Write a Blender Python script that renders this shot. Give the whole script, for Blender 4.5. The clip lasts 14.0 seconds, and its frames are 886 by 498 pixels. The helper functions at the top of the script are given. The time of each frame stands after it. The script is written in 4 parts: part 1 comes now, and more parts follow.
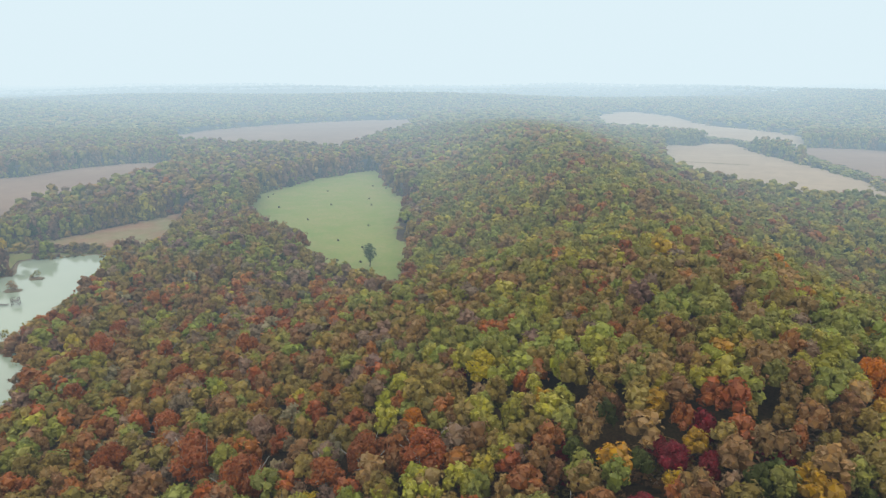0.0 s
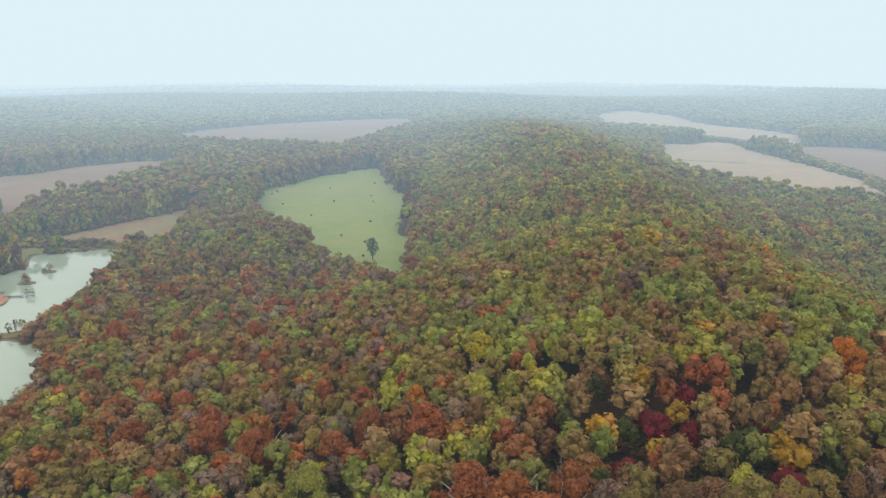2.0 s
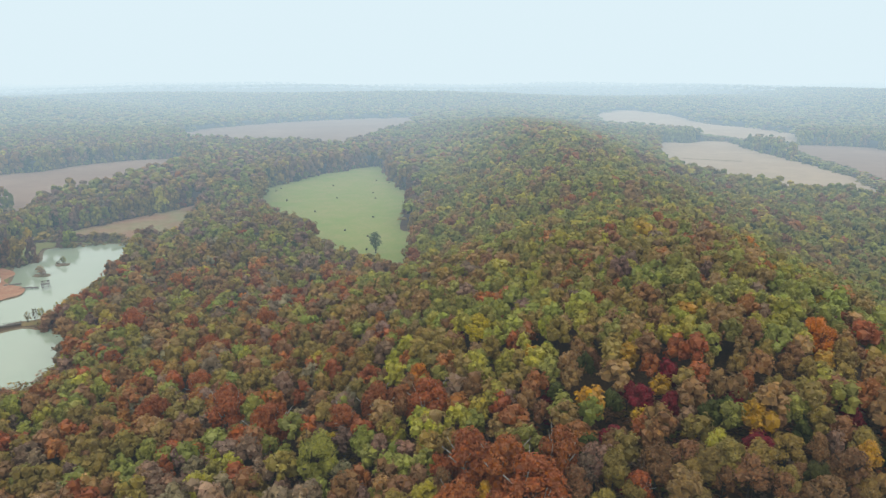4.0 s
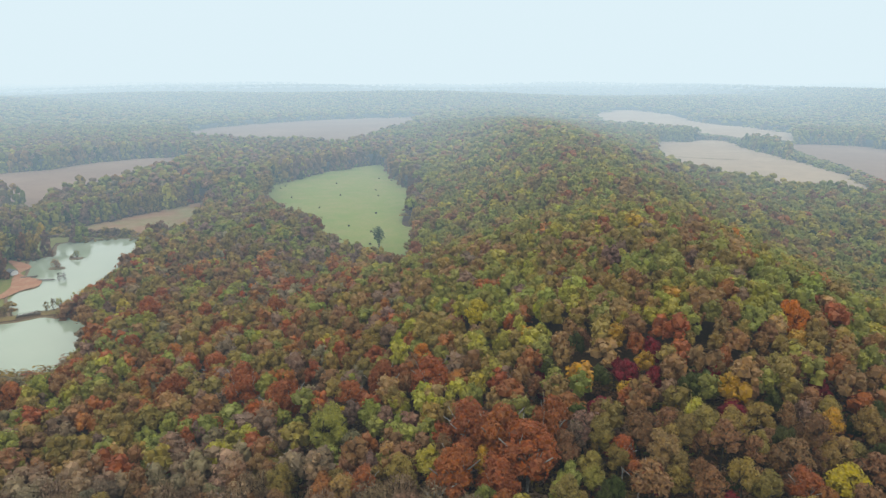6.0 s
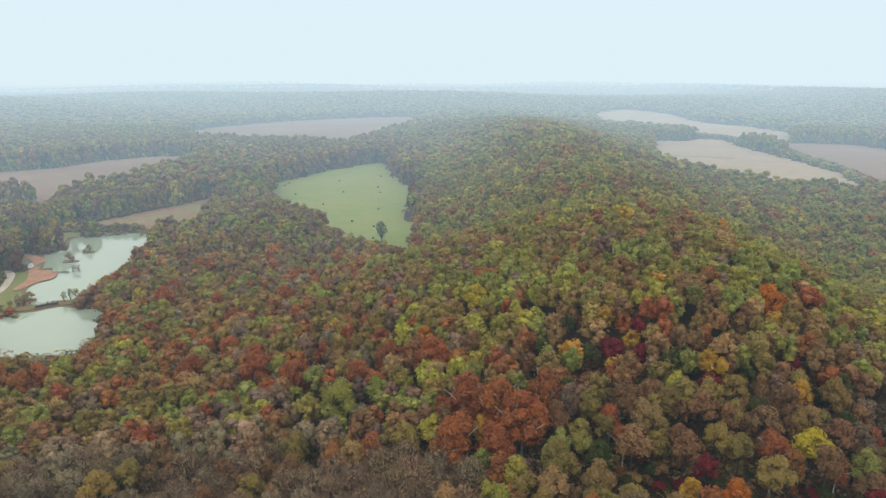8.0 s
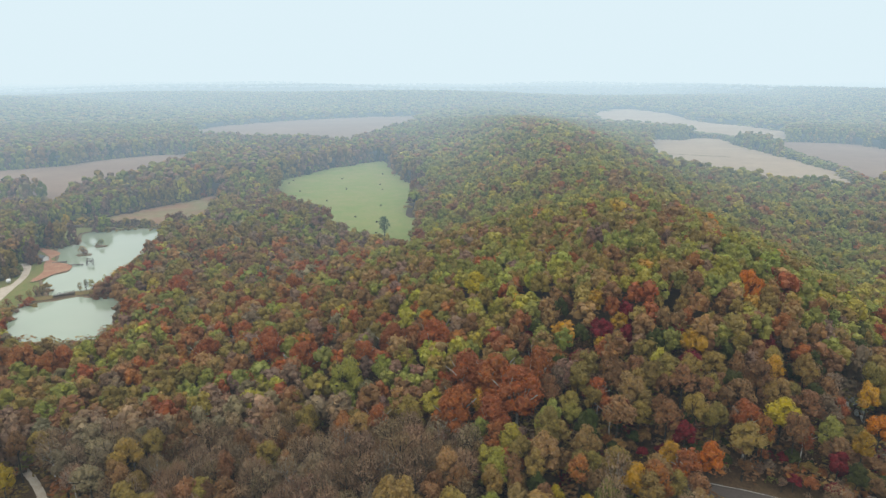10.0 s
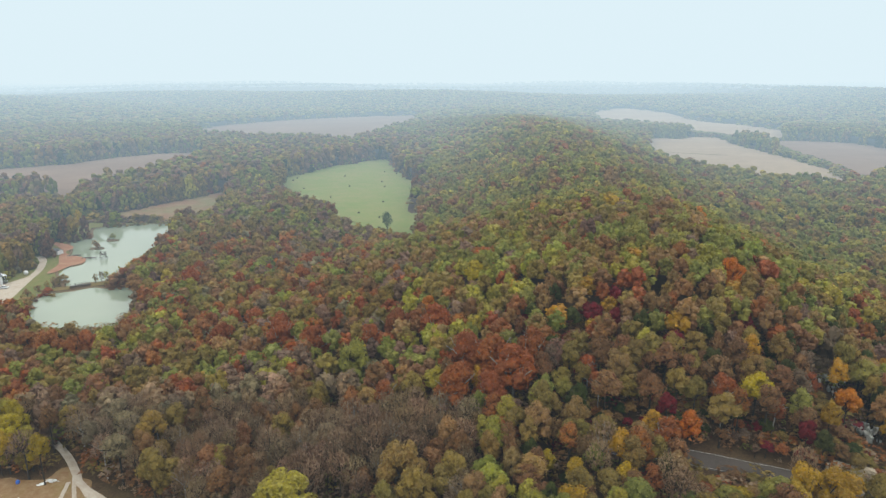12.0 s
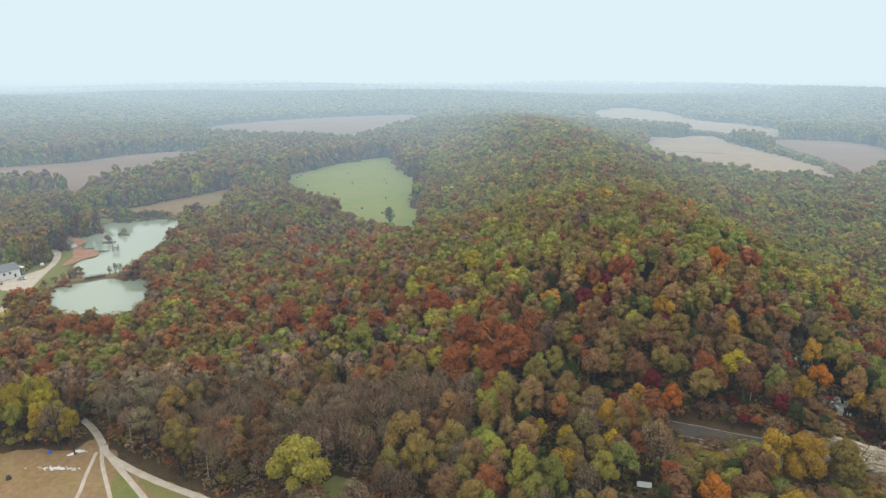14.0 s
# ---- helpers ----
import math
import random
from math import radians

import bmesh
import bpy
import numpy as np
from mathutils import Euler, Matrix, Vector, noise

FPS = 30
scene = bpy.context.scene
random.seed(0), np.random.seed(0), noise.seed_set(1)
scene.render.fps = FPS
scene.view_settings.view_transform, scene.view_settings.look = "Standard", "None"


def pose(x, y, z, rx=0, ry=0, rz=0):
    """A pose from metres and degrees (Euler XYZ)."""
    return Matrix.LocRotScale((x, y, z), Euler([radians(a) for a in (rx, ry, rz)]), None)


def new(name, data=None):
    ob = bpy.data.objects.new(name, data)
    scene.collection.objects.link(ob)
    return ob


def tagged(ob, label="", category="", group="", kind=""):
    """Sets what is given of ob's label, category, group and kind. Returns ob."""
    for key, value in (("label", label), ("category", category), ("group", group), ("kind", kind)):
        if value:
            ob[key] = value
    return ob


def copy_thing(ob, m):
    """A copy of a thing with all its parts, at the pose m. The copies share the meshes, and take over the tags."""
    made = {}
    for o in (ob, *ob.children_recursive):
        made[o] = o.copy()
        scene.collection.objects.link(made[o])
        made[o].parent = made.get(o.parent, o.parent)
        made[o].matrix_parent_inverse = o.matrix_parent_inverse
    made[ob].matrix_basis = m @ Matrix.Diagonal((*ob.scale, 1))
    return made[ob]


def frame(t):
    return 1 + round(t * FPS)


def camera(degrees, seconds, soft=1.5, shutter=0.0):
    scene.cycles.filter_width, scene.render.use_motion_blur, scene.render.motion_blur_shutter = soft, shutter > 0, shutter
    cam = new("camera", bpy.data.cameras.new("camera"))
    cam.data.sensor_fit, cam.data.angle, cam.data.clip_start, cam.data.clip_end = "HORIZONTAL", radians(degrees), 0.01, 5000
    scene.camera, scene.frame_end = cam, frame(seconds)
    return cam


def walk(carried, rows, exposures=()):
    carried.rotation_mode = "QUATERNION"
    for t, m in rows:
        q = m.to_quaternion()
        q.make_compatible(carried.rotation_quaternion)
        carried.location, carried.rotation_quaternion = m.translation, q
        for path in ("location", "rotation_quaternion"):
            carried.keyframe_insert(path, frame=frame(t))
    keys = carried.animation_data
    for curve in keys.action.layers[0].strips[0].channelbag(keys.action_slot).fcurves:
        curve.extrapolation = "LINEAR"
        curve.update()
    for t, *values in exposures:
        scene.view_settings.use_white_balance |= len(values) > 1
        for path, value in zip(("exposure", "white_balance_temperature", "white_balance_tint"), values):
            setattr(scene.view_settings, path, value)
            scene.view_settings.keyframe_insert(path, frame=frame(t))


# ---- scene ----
# camera and its flight: backwards, level, over the valley
cam = camera(70.0, 14.0)
EYE, TILT, LEAN, TURN = 115.0, -15.3, 0.0, 0.0
ROWS = [
    (0.0, 0.00, 0.00, 0.00, 0.000, 0.000, -0.000),
    (0.5, -0.05, -2.38, -0.73, 0.006, 0.006, -0.011),
    (1.0, -0.05, -4.93, -1.48, 0.017, -0.011, -0.017),
    (1.5, -0.04, -7.62, -2.28, 0.023, -0.029, -0.023),
    (2.0, -0.09, -10.50, -3.09, 0.034, -0.046, -0.023),
    (2.5, -0.13, -13.45, -3.92, 0.052, -0.057, -0.029),
    (3.0, -0.13, -16.46, -4.79, 0.063, -0.075, -0.029),
    (5.5, -0.31, -32.36, -9.20, 0.138, -0.092, -0.063),
    (6.0, -0.32, -35.63, -10.09, 0.155, -0.092, -0.063),
    (6.5, -0.36, -38.87, -11.02, 0.161, -0.092, -0.069),
    (7.0, -0.42, -42.12, -11.91, 0.166, -0.109, -0.069),
    (7.5, -0.44, -45.42, -12.88, 0.189, -0.103, -0.069),
    (8.0, -0.51, -48.74, -13.78, 0.195, -0.109, -0.075),
    (10.5, -0.66, -65.52, -18.46, 0.253, -0.126, -0.086),
    (11.0, -0.70, -68.91, -19.37, 0.264, -0.138, -0.086),
    (11.5, -0.74, -72.29, -20.29, 0.281, -0.149, -0.092),
    (12.0, -0.77, -75.70, -21.21, 0.299, -0.155, -0.098),
    (12.5, -0.81, -79.12, -22.13, 0.316, -0.166, -0.103),
    (13.0, -0.79, -82.25, -23.03, 0.322, -0.178, -0.103),
    (13.5, -0.85, -85.73, -24.01, 0.339, -0.178, -0.109),
    (14.0, -0.88, -89.20, -24.99, 0.356, -0.189, -0.115),
]
walk(cam, [(t, pose(0, 0, EYE, TILT, LEAN, TURN) @ pose(x, y, z, 90 + pitch, roll, yaw)) for t, x, y, z, yaw, pitch, roll in ROWS])

# overcast day: thin self-glowing mist mimics scattered cloud light, thickening into the white sky
world = bpy.data.worlds.new("misty_sky")
scene.world = world
world.use_nodes = True
wn = world.node_tree.nodes
wl = world.node_tree.links
wn.clear()
w_out = wn.new("ShaderNodeOutputWorld")
bg = wn.new("ShaderNodeBackground")
bg.inputs[0].default_value = (0.735, 0.88, 0.945, 1)
wl.new(bg.outputs[0], w_out.inputs["Surface"])
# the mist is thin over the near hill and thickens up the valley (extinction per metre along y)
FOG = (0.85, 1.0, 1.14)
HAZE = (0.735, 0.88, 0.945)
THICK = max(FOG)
where = wn.new("ShaderNodeNewGeometry")
axes = wn.new("ShaderNodeSeparateXYZ")
wl.new(where.outputs["Position"], axes.inputs[0])


def ramp(y0, y1, v0, v1, axis="Y"):
    r = wn.new("ShaderNodeMapRange")
    r.interpolation_type = "SMOOTHSTEP"
    for k, v in enumerate((y0, y1, v0, v1)):
        r.inputs[1 + k].default_value = v
    wl.new(axes.outputs[axis], r.inputs[0])
    return r.outputs[0]


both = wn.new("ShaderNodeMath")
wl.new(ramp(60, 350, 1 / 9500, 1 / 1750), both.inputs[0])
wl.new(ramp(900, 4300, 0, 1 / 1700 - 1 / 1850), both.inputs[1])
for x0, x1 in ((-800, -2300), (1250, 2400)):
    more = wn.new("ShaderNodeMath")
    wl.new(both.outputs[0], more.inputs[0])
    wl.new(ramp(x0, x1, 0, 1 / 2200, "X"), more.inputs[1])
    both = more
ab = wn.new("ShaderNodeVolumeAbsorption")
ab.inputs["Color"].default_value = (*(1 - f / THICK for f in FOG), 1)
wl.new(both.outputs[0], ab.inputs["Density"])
# emission matched to the absorption: the haze's light is added here, nothing scatters
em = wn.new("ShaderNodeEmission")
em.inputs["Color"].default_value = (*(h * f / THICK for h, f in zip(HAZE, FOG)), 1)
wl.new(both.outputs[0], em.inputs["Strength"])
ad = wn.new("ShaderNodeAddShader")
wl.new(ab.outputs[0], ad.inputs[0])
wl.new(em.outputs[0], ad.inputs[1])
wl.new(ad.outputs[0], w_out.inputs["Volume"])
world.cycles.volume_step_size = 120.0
# unseen area lamp added overhead to light like cloud, brighter than the misty horizon
deck = bpy.data.lights.new("overhead_lamp", "AREA")
deck.shape, deck.size, deck.energy, deck.color = "SQUARE", 8600.0, 3.6e8, (1.0, 0.99, 0.94)
new("overhead_lamp", deck).matrix_basis = pose(0, 200, 950)

# ---- small tools ----
def part(name, data, mat, parent=None, label=""):
    """One mesh object from a bmesh or a mesh, under a thing where one is given."""
    if isinstance(data, bmesh.types.BMesh):
        me = bpy.data.meshes.new(name)
        data.to_mesh(me)
        data.free()
    else:
        me = data
    if mat is not None and not me.materials:
        me.materials.append(mat)
    ob = new(name, me)
    ob.parent = parent
    if label:
        ob["label"] = label
    return ob


def thing(name, at, label, category, group="", turn=0.0, kind=""):
    ob = new(name)
    ob.matrix_basis = pose(*at, 0, 0, turn)
    return tagged(ob, label, category, group, kind)


def mesh_of(name, verts, faces, mat=None):
    me = bpy.data.meshes.new(name)
    me.from_pydata([tuple(v) for v in verts], [], [tuple(f) for f in faces])
    if mat is not None:
        me.materials.append(mat)
    return me


def box(bm, x0, y0, z0, x1, y1, z1, bevel=0.0):
    m = Matrix.Translation(((x0 + x1) / 2, (y0 + y1) / 2, (z0 + z1) / 2)) @ Matrix.Diagonal((x1 - x0, y1 - y0, z1 - z0, 1))
    made = bmesh.ops.create_cube(bm, size=1, matrix=m)
    if bevel:
        es = list({e for v in made["verts"] for e in v.link_edges})
        bmesh.ops.bevel(bm, geom=es, offset=bevel, segments=1, affect="EDGES")
    return bm


def stick(bm, a, b, r0, r1, n=6):
    """A tapered round bar from a to b."""
    a, b = Vector(a), Vector(b)
    q = (b - a).to_track_quat("Z", "Y").to_matrix().to_4x4()
    m = Matrix.Translation((a + b) / 2) @ q
    bmesh.ops.create_cone(bm, cap_ends=True, segments=n, radius1=r0, radius2=max(r1, 0.01), depth=(b - a).length, matrix=m)
    return bm


def inside(poly, x, y):
    """Which of the points x, y lie in a polygon of the plan."""
    x, y = np.asarray(x, float), np.asarray(y, float)
    hit = np.zeros(x.shape, bool)
    for (x0, y0), (x1, y1) in zip(poly, poly[1:] + poly[:1]):
        if y0 != y1:
            hit ^= ((y0 > y) != (y1 > y)) & (x < (x1 - x0) * (y - y0) / (y1 - y0) + x0)
    return hit


def curve_round(pts, steps=5, closed=True):
    """A smooth line through the corners pts."""
    n, out = len(pts), []
    for i in range(n if closed else n - 1):
        p = [Vector(pts[(i + k) % n] if closed else pts[min(max(i + k, 0), n - 1)]).to_2d() for k in (-1, 0, 1, 2)]
        for j in range(steps):
            u = j / steps
            out.append(tuple(0.5 * (2 * p[1] + (p[2] - p[0]) * u + (2 * p[0] - 5 * p[1] + 4 * p[2] - p[3]) * u * u + (3 * p[1] - p[0] - 3 * p[2] + p[3]) * u ** 3)))
    return out if closed else out + [tuple(pts[-1][:2])]


# ---- the lie of the land ----
def smooth(a, b, v):
    u = np.clip((v - a) / (b - a), 0, 1)
    return u * u * (3 - 2 * u)


def ground_z(x, y):
    """Height of the bare ground: bottomland, the wooded ridge with its nose, far hills."""
    x, y = np.asarray(x, float), np.asarray(y, float)
    base = 3.5 + 6.5 * np.maximum(smooth(270, 350, y) * smooth(-170, -110, x), smooth(420, 540, y))
    crest = 85 + 0.03 * (np.maximum(y, 0) - 150)
    left = 98 + 20 * smooth(100, 160, y) - 43 * smooth(200, 330, y) + 110 * smooth(650, 1500, y)
    right = 74 + 0.07 * np.clip(y - 180, 0, 900)
    d = x - crest
    cross = np.maximum(np.exp(-(d / np.where(d < 0, left, right)) ** 2) - 0.035, 0) / 0.965
    high = 40 - 10 * smooth(200, 320, y) + 3 * smooth(380, 480, y) - 22 * smooth(560, 1300, y)
    high = high * np.where(y < 165, np.exp(-((165 - np.minimum(y, 165)) / 98) ** 2), 1) * (1 - smooth(1500, 1900, y))
    near_ridge = 25 * smooth(1550, 2150, y + 0.1 * x) * (1 - 0.8 * smooth(2250, 2750, y))
    far_ridge = 24 * smooth(2950, 3500, y - 0.15 * x) * (1 - 0.5 * smooth(3600, 4200, y)) + 12 * smooth(4200, 4900, y)
    far = (near_ridge + far_ridge) * (1 + 0.3 * np.sin(x / 430 + y / 900) + 0.15 * np.sin(x / 170 - y / 500))
    east = 50 * smooth(600, 1200, x - 0.1 * y) * smooth(500, 1500, y) * (1 - 0.75 * smooth(1300, 1700, x))
    west = 32 * smooth(350, 1300, -x - 0.1 * y) * smooth(850, 1500, y) * (1 - 0.6 * smooth(1700, 2300, y))
    rough = 1.2 * np.sin(x / 37 + 1.3 * np.sin(y / 53)) * np.sin(y / 41) * smooth(0.05, 0.5, cross)
    return base + high * cross + np.maximum(far, np.maximum(east, west)) + rough


# outlines in the plan
MEADOW = [(-170, 569), (-133, 663), (-84, 725), (-76, 717), (-60, 661), (-42, 572), (-24, 534), (-30, 481), (-31, 405), (-19, 389), (-22, 342), (-19, 270), (-36, 302), (-54, 318), (-72, 334), (-91, 376), (-107, 400), (-121, 407), (-142, 460)]
FIELD_WEST = [(-540, 610), (-485, 659), (-453, 676), (-437, 734), (-395, 781), (-342, 804), (-292, 690), (-292, 612), (-288, 560), (-293, 521), (-316, 512), (-325, 479), (-312, 436), (-340, 432), (-420, 440)]
GROVE = [(-420, 470), (-358, 466), (-352, 482), (-385, 502), (-430, 500)]
STRIP = [(-297, 402), (-275, 429), (-251, 458), (-228, 484), (-206, 504), (-192, 442), (-188, 418), (-200, 402), (-237, 412), (-268, 410), (-290, 398)]
FIELD_NORTH = [(-494, 1142), (-460, 1299), (-354, 1454), (-210, 1570), (-71, 1569), (-60, 1276), (-88, 1110), (-118, 918), (-138, 838), (-201, 869), (-299, 895), (-375, 920)]
FIELD_EAST = [(349, 1010), (383, 989), (429, 1025), (462, 1016), (444, 897), (442, 782), (437, 665), (407, 560), (344, 469), (335, 496), (301, 501), (277, 531), (254, 559), (231, 571), (224, 621), (245, 706)]
FIELD_FAR = [(409, 1701), (515, 1773), (588, 1664), (588, 1378), (634, 1291), (638, 1137), (546, 966), (516, 1024), (490, 1030), (483, 1070), (467, 1126), (449, 1286), (388, 1341), (330, 1362)]
FIELD_SIDE = [(513, 956), (573, 961), (628, 938), (640, 836), (560, 690), (429, 569), (450, 640), (466, 718), (470, 770)]
POND_LOW = [(-198, 196), (-190, 186), (-180, 180), (-162, 181), (-149, 186), (-150, 207), (-164, 233), (-173, 244), (-182, 242), (-192, 243), (-198, 238), (-208, 232), (-209, 220)]
POND_HIGH = [(-206, 245), (-224, 267), (-228, 277), (-221, 286), (-227, 300), (-238, 305), (-247, 322), (-258, 340), (-249, 350), (-262, 378), (-239, 390), (-207, 390), (-194, 352), (-193, 333), (-188, 316), (-189, 299), (-186, 276), (-189, 257), (-199, 250)]
CLEARING = [(-190, 20), (-190, 72), (-136, 75), (-125, 77), (-116, 76), (-112, 82), (-106, 80), (-101, 74.5), (-91, 67.5), (-79, 60.5), (-66, 53.5), (-40, 38), (-30, 20)]
GLADE = [(-36, 40), (-38, 53), (-32, 60), (-25, 57), (-20, 50), (-17, 40)]
YARD = [(-268, 205), (-225, 200), (-214, 214), (-211, 238), (-222, 262), (-231, 296), (-250, 322), (-256, 318), (-243, 285), (-246, 262), (-268, 252)]
LAWN_NORTH = [(-300, 352), (-262, 346), (-255, 352), (-266, 380), (-240, 393), (-205, 393), (-205, 399), (-285, 396)]
ROAD_EAST = [(40, 72), (56, 68.5), (65, 66), (69, 65), (78, 62.5), (87, 60.5), (98, 56.5), (106, 54), (114, 52), (130, 47), (150, 41)]
LEDGE = [(97, 60.4), (102, 59), (109, 57), (117, 55), (132, 51), (150, 45)]
TRACKS = [[(-123, 95), (-115, 88), (-107, 79), (-103, 74), (-93, 67), (-81, 60), (-67, 53), (-40, 38)], [(-103, 74), (-94, 65), (-82, 53), (-66, 36)], [(-107, 78), (-102, 69), (-92, 54), (-80, 36)], [(-107, 75), (-104, 64), (-101, 54), (-97, 36)]]
DRIVE = [(-214, 180), (-219, 202), (-225, 225), (-235, 258), (-239, 273), (-248, 292), (-257, 303)]
LANE_WEST = [(-205, 165), (-190, 148), (-179, 138), (-165, 126), (-150, 112)]
PATH = [(-12, 66), (-11, 60), (-8, 56), (-3, 51), (0, 44)]


def near_line(line, x, y, w):
    """Which points lie within w metres of a line of the plan."""
    x, y = np.asarray(x, float), np.asarray(y, float)
    hit = np.zeros(x.shape, bool)
    for (x0, y0), (x1, y1) in zip(line, line[1:]):
        dx, dy = x1 - x0, y1 - y0
        u = np.clip(((x - x0) * dx + (y - y0) * dy) / (dx * dx + dy * dy), 0, 1)
        hit |= (x - x0 - u * dx) ** 2 + (y - y0 - u * dy) ** 2 < w * w
    return hit


def open_land(x, y):
    """Where no wood grows."""
    hit = near_line(ROAD_EAST, x, y, 4.4) | near_line(DRIVE, x, y, 4) | near_line(LANE_WEST, x, y, 2.4) | near_line(PATH, x, y, 2.5) | near_line(LEDGE, x, y, 1.5)
    for line in TRACKS:
        hit |= near_line(line, x, y, 3.6) & (y < 86) | near_line(line, x, y, 1.6)
    for poly in (MEADOW, STRIP, FIELD_NORTH, FIELD_EAST, FIELD_FAR, FIELD_SIDE, POND_LOW, POND_HIGH, CLEARING, GLADE, YARD, LAWN_NORTH):
        hit |= inside(poly, x, y)
    hit |= inside(FIELD_WEST, x, y) & ~inside(GROVE, x, y)
    hit |= near_line([(-216, 236), (-203, 243), (-194, 248), (-172, 266)], x, y, 7) | near_line([(-216, 240), (-222, 262)], x, y, 5)
    hit |= near_line([(112, 94), (117, 61)], x, y, 2.5) | near_line([(-74, 82), (-66, 90)], x, y, 3) | near_line([(48, 45.5), (50, 45.5)], x, y, 3.4) | near_line([(-264, 335), (-248, 318), (-238, 303), (-229, 290), (-230, 270)], x, y, 7)
    return hit


# ---- materials ----
def shader(name, colour, rough=0.85, spec=0.2, metal=0.0, scales=(), bump=0.0, bump_scale=1.0, island=0.0, source="", thin=0.0):
    """A surface: base colour, varied by noise at the given (size, amount, other colour), by piece, and by a relief."""
    mat = bpy.data.materials.new(name)
    mat.use_nodes = True
    nt = mat.node_tree
    n, l = nt.nodes, nt.links
    p = n["Principled BSDF"]
    p.inputs["Roughness"].default_value, p.inputs["Metallic"].default_value = rough, metal
    p.inputs["Specular IOR Level"].default_value = spec
    if source == "object":
        src = n.new("ShaderNodeObjectInfo").outputs["Color"]
    elif source:
        at = n.new("ShaderNodeAttribute")
        at.attribute_name = source
        src = at.outputs["Color"]
    else:
        rgb = n.new("ShaderNodeRGB")
        rgb.outputs[0].default_value = (*colour, 1)
        src = rgb.outputs[0]
    geo = n.new("ShaderNodeNewGeometry")
    for size, amount, other in scales:
        tex = n.new("ShaderNodeTexNoise")
        tex.inputs["Scale"].default_value, tex.inputs["Detail"].default_value = 1 / size, 4
        l.new(geo.outputs["Position"], tex.inputs["Vector"])
        ramp = n.new("ShaderNodeMapRange")
        ramp.inputs[1].default_value, ramp.inputs[2].default_value, ramp.inputs[4].default_value = 0.38, 0.66, amount
        l.new(tex.outputs[0], ramp.inputs[0])
        mix = n.new("ShaderNodeMix")
        mix.data_type = "RGBA"
        l.new(ramp.outputs[0], mix.inputs[0])
        l.new(src, mix.inputs[6])
        mix.inputs[7].default_value = (*other, 1)
        src = mix.outputs[2]
    if island:
        hsv = n.new("ShaderNodeHueSaturation")
        for k, (lo, hi) in enumerate(((0.5 - 0.012 * island, 0.5 + 0.012 * island), (1 - island * 0.2, 1 + island * 0.2), (1 - island * 0.6, 1 + island * 0.6))):
            ramp = n.new("ShaderNodeMapRange")
            ramp.inputs[3].default_value, ramp.inputs[4].default_value = lo, hi
            if k:
                wn_ = n.new("ShaderNodeTexWhiteNoise")
                wn_.noise_dimensions = "1D"
                add = n.new("ShaderNodeMath")
                add.inputs[1].default_value = k * 3.7
                l.new(geo.outputs["Random Per Island"], add.inputs[0])
                l.new(add.outputs[0], wn_.inputs["W"])
                l.new(wn_.outputs["Value"], ramp.inputs[0])
            else:
                l.new(geo.outputs["Random Per Island"], ramp.inputs[0])
            l.new(ramp.outputs[0], hsv.inputs[k])
        l.new(src, hsv.inputs["Color"])
        src = hsv.outputs[0]
    l.new(src, p.inputs["Base Color"])
    if bump:
        tex = n.new("ShaderNodeTexNoise")
        tex.inputs["Scale"].default_value, tex.inputs["Detail"].default_value = 1 / bump_scale, 5
        l.new(geo.outputs["Position"], tex.inputs["Vector"])
        b = n.new("ShaderNodeBump")
        b.inputs["Distance"].default_value, b.inputs["Strength"].default_value = bump, 1.0
        l.new(tex.outputs[0], b.inputs["Height"])
        l.new(b.outputs[0], p.inputs["Normal"])
    if thin:
        tr = n.new("ShaderNodeBsdfTranslucent")
        l.new(src, tr.inputs[0])
        mix = n.new("ShaderNodeMixShader")
        mix.inputs[0].default_value = thin
        l.new(p.outputs[0], mix.inputs[1])
        l.new(tr.outputs[0], mix.inputs[2])
        l.new(mix.outputs[0], n["Material Output"].inputs[0])
    return mat


M_LEAF = shader("leaves", (0.054, 0.054, 0.0162), 0.7, 0.15, island=0.5, source="object", thin=0.25, bump=0.3, bump_scale=0.5)
M_WOODS = shader("wood_leaves", (0.054, 0.054, 0.0162), 0.7, 0.15, island=0.46, source="leaf", thin=0.25, bump=0.3, bump_scale=0.6)
M_BARK = shader("bark", (0.054, 0.0432, 0.0324), 0.9, scales=((0.5, 0.6, (0.027, 0.0216, 0.0162)),), bump=0.03, bump_scale=0.2)
M_PALE = shader("pale_bark", (0.27, 0.248, 0.216), 0.8, scales=((0.8, 0.7, (0.119, 0.103, 0.081)),), bump=0.02, bump_scale=0.3)
M_TWIG = shader("twigs", (0.081, 0.0648, 0.054), 0.9, island=0.5, source="object")
M_LITTER = shader("forest_floor", (0.0729, 0.0437, 0.024), 0.95, 0.1, scales=((35, 0.6, (0.0474, 0.0401, 0.0146)), (4, 0.6, (0.0401, 0.0248, 0.0146)), (0.6, 0.5, (0.109, 0.0656, 0.0328))), bump=0.15, bump_scale=0.8)
M_PASTURE = shader("pasture", (0.147, 0.182, 0.0475), 0.9, 0.15, scales=((60, 0.7, (0.19, 0.195, 0.0618)), (14, 0.6, (0.224, 0.195, 0.0855)), (2.5, 0.4, (0.105, 0.169, 0.0428))), bump=0.06, bump_scale=0.5)
M_SOIL = shader("harvested_soil", (0.178, 0.119, 0.0837), 0.95, 0.1, scales=((90, 0.8, (0.227, 0.157, 0.113)), (18, 0.5, (0.151, 0.0972, 0.0702)), (3, 0.4, (0.205, 0.14, 0.0972))), bump=0.06, bump_scale=0.6)
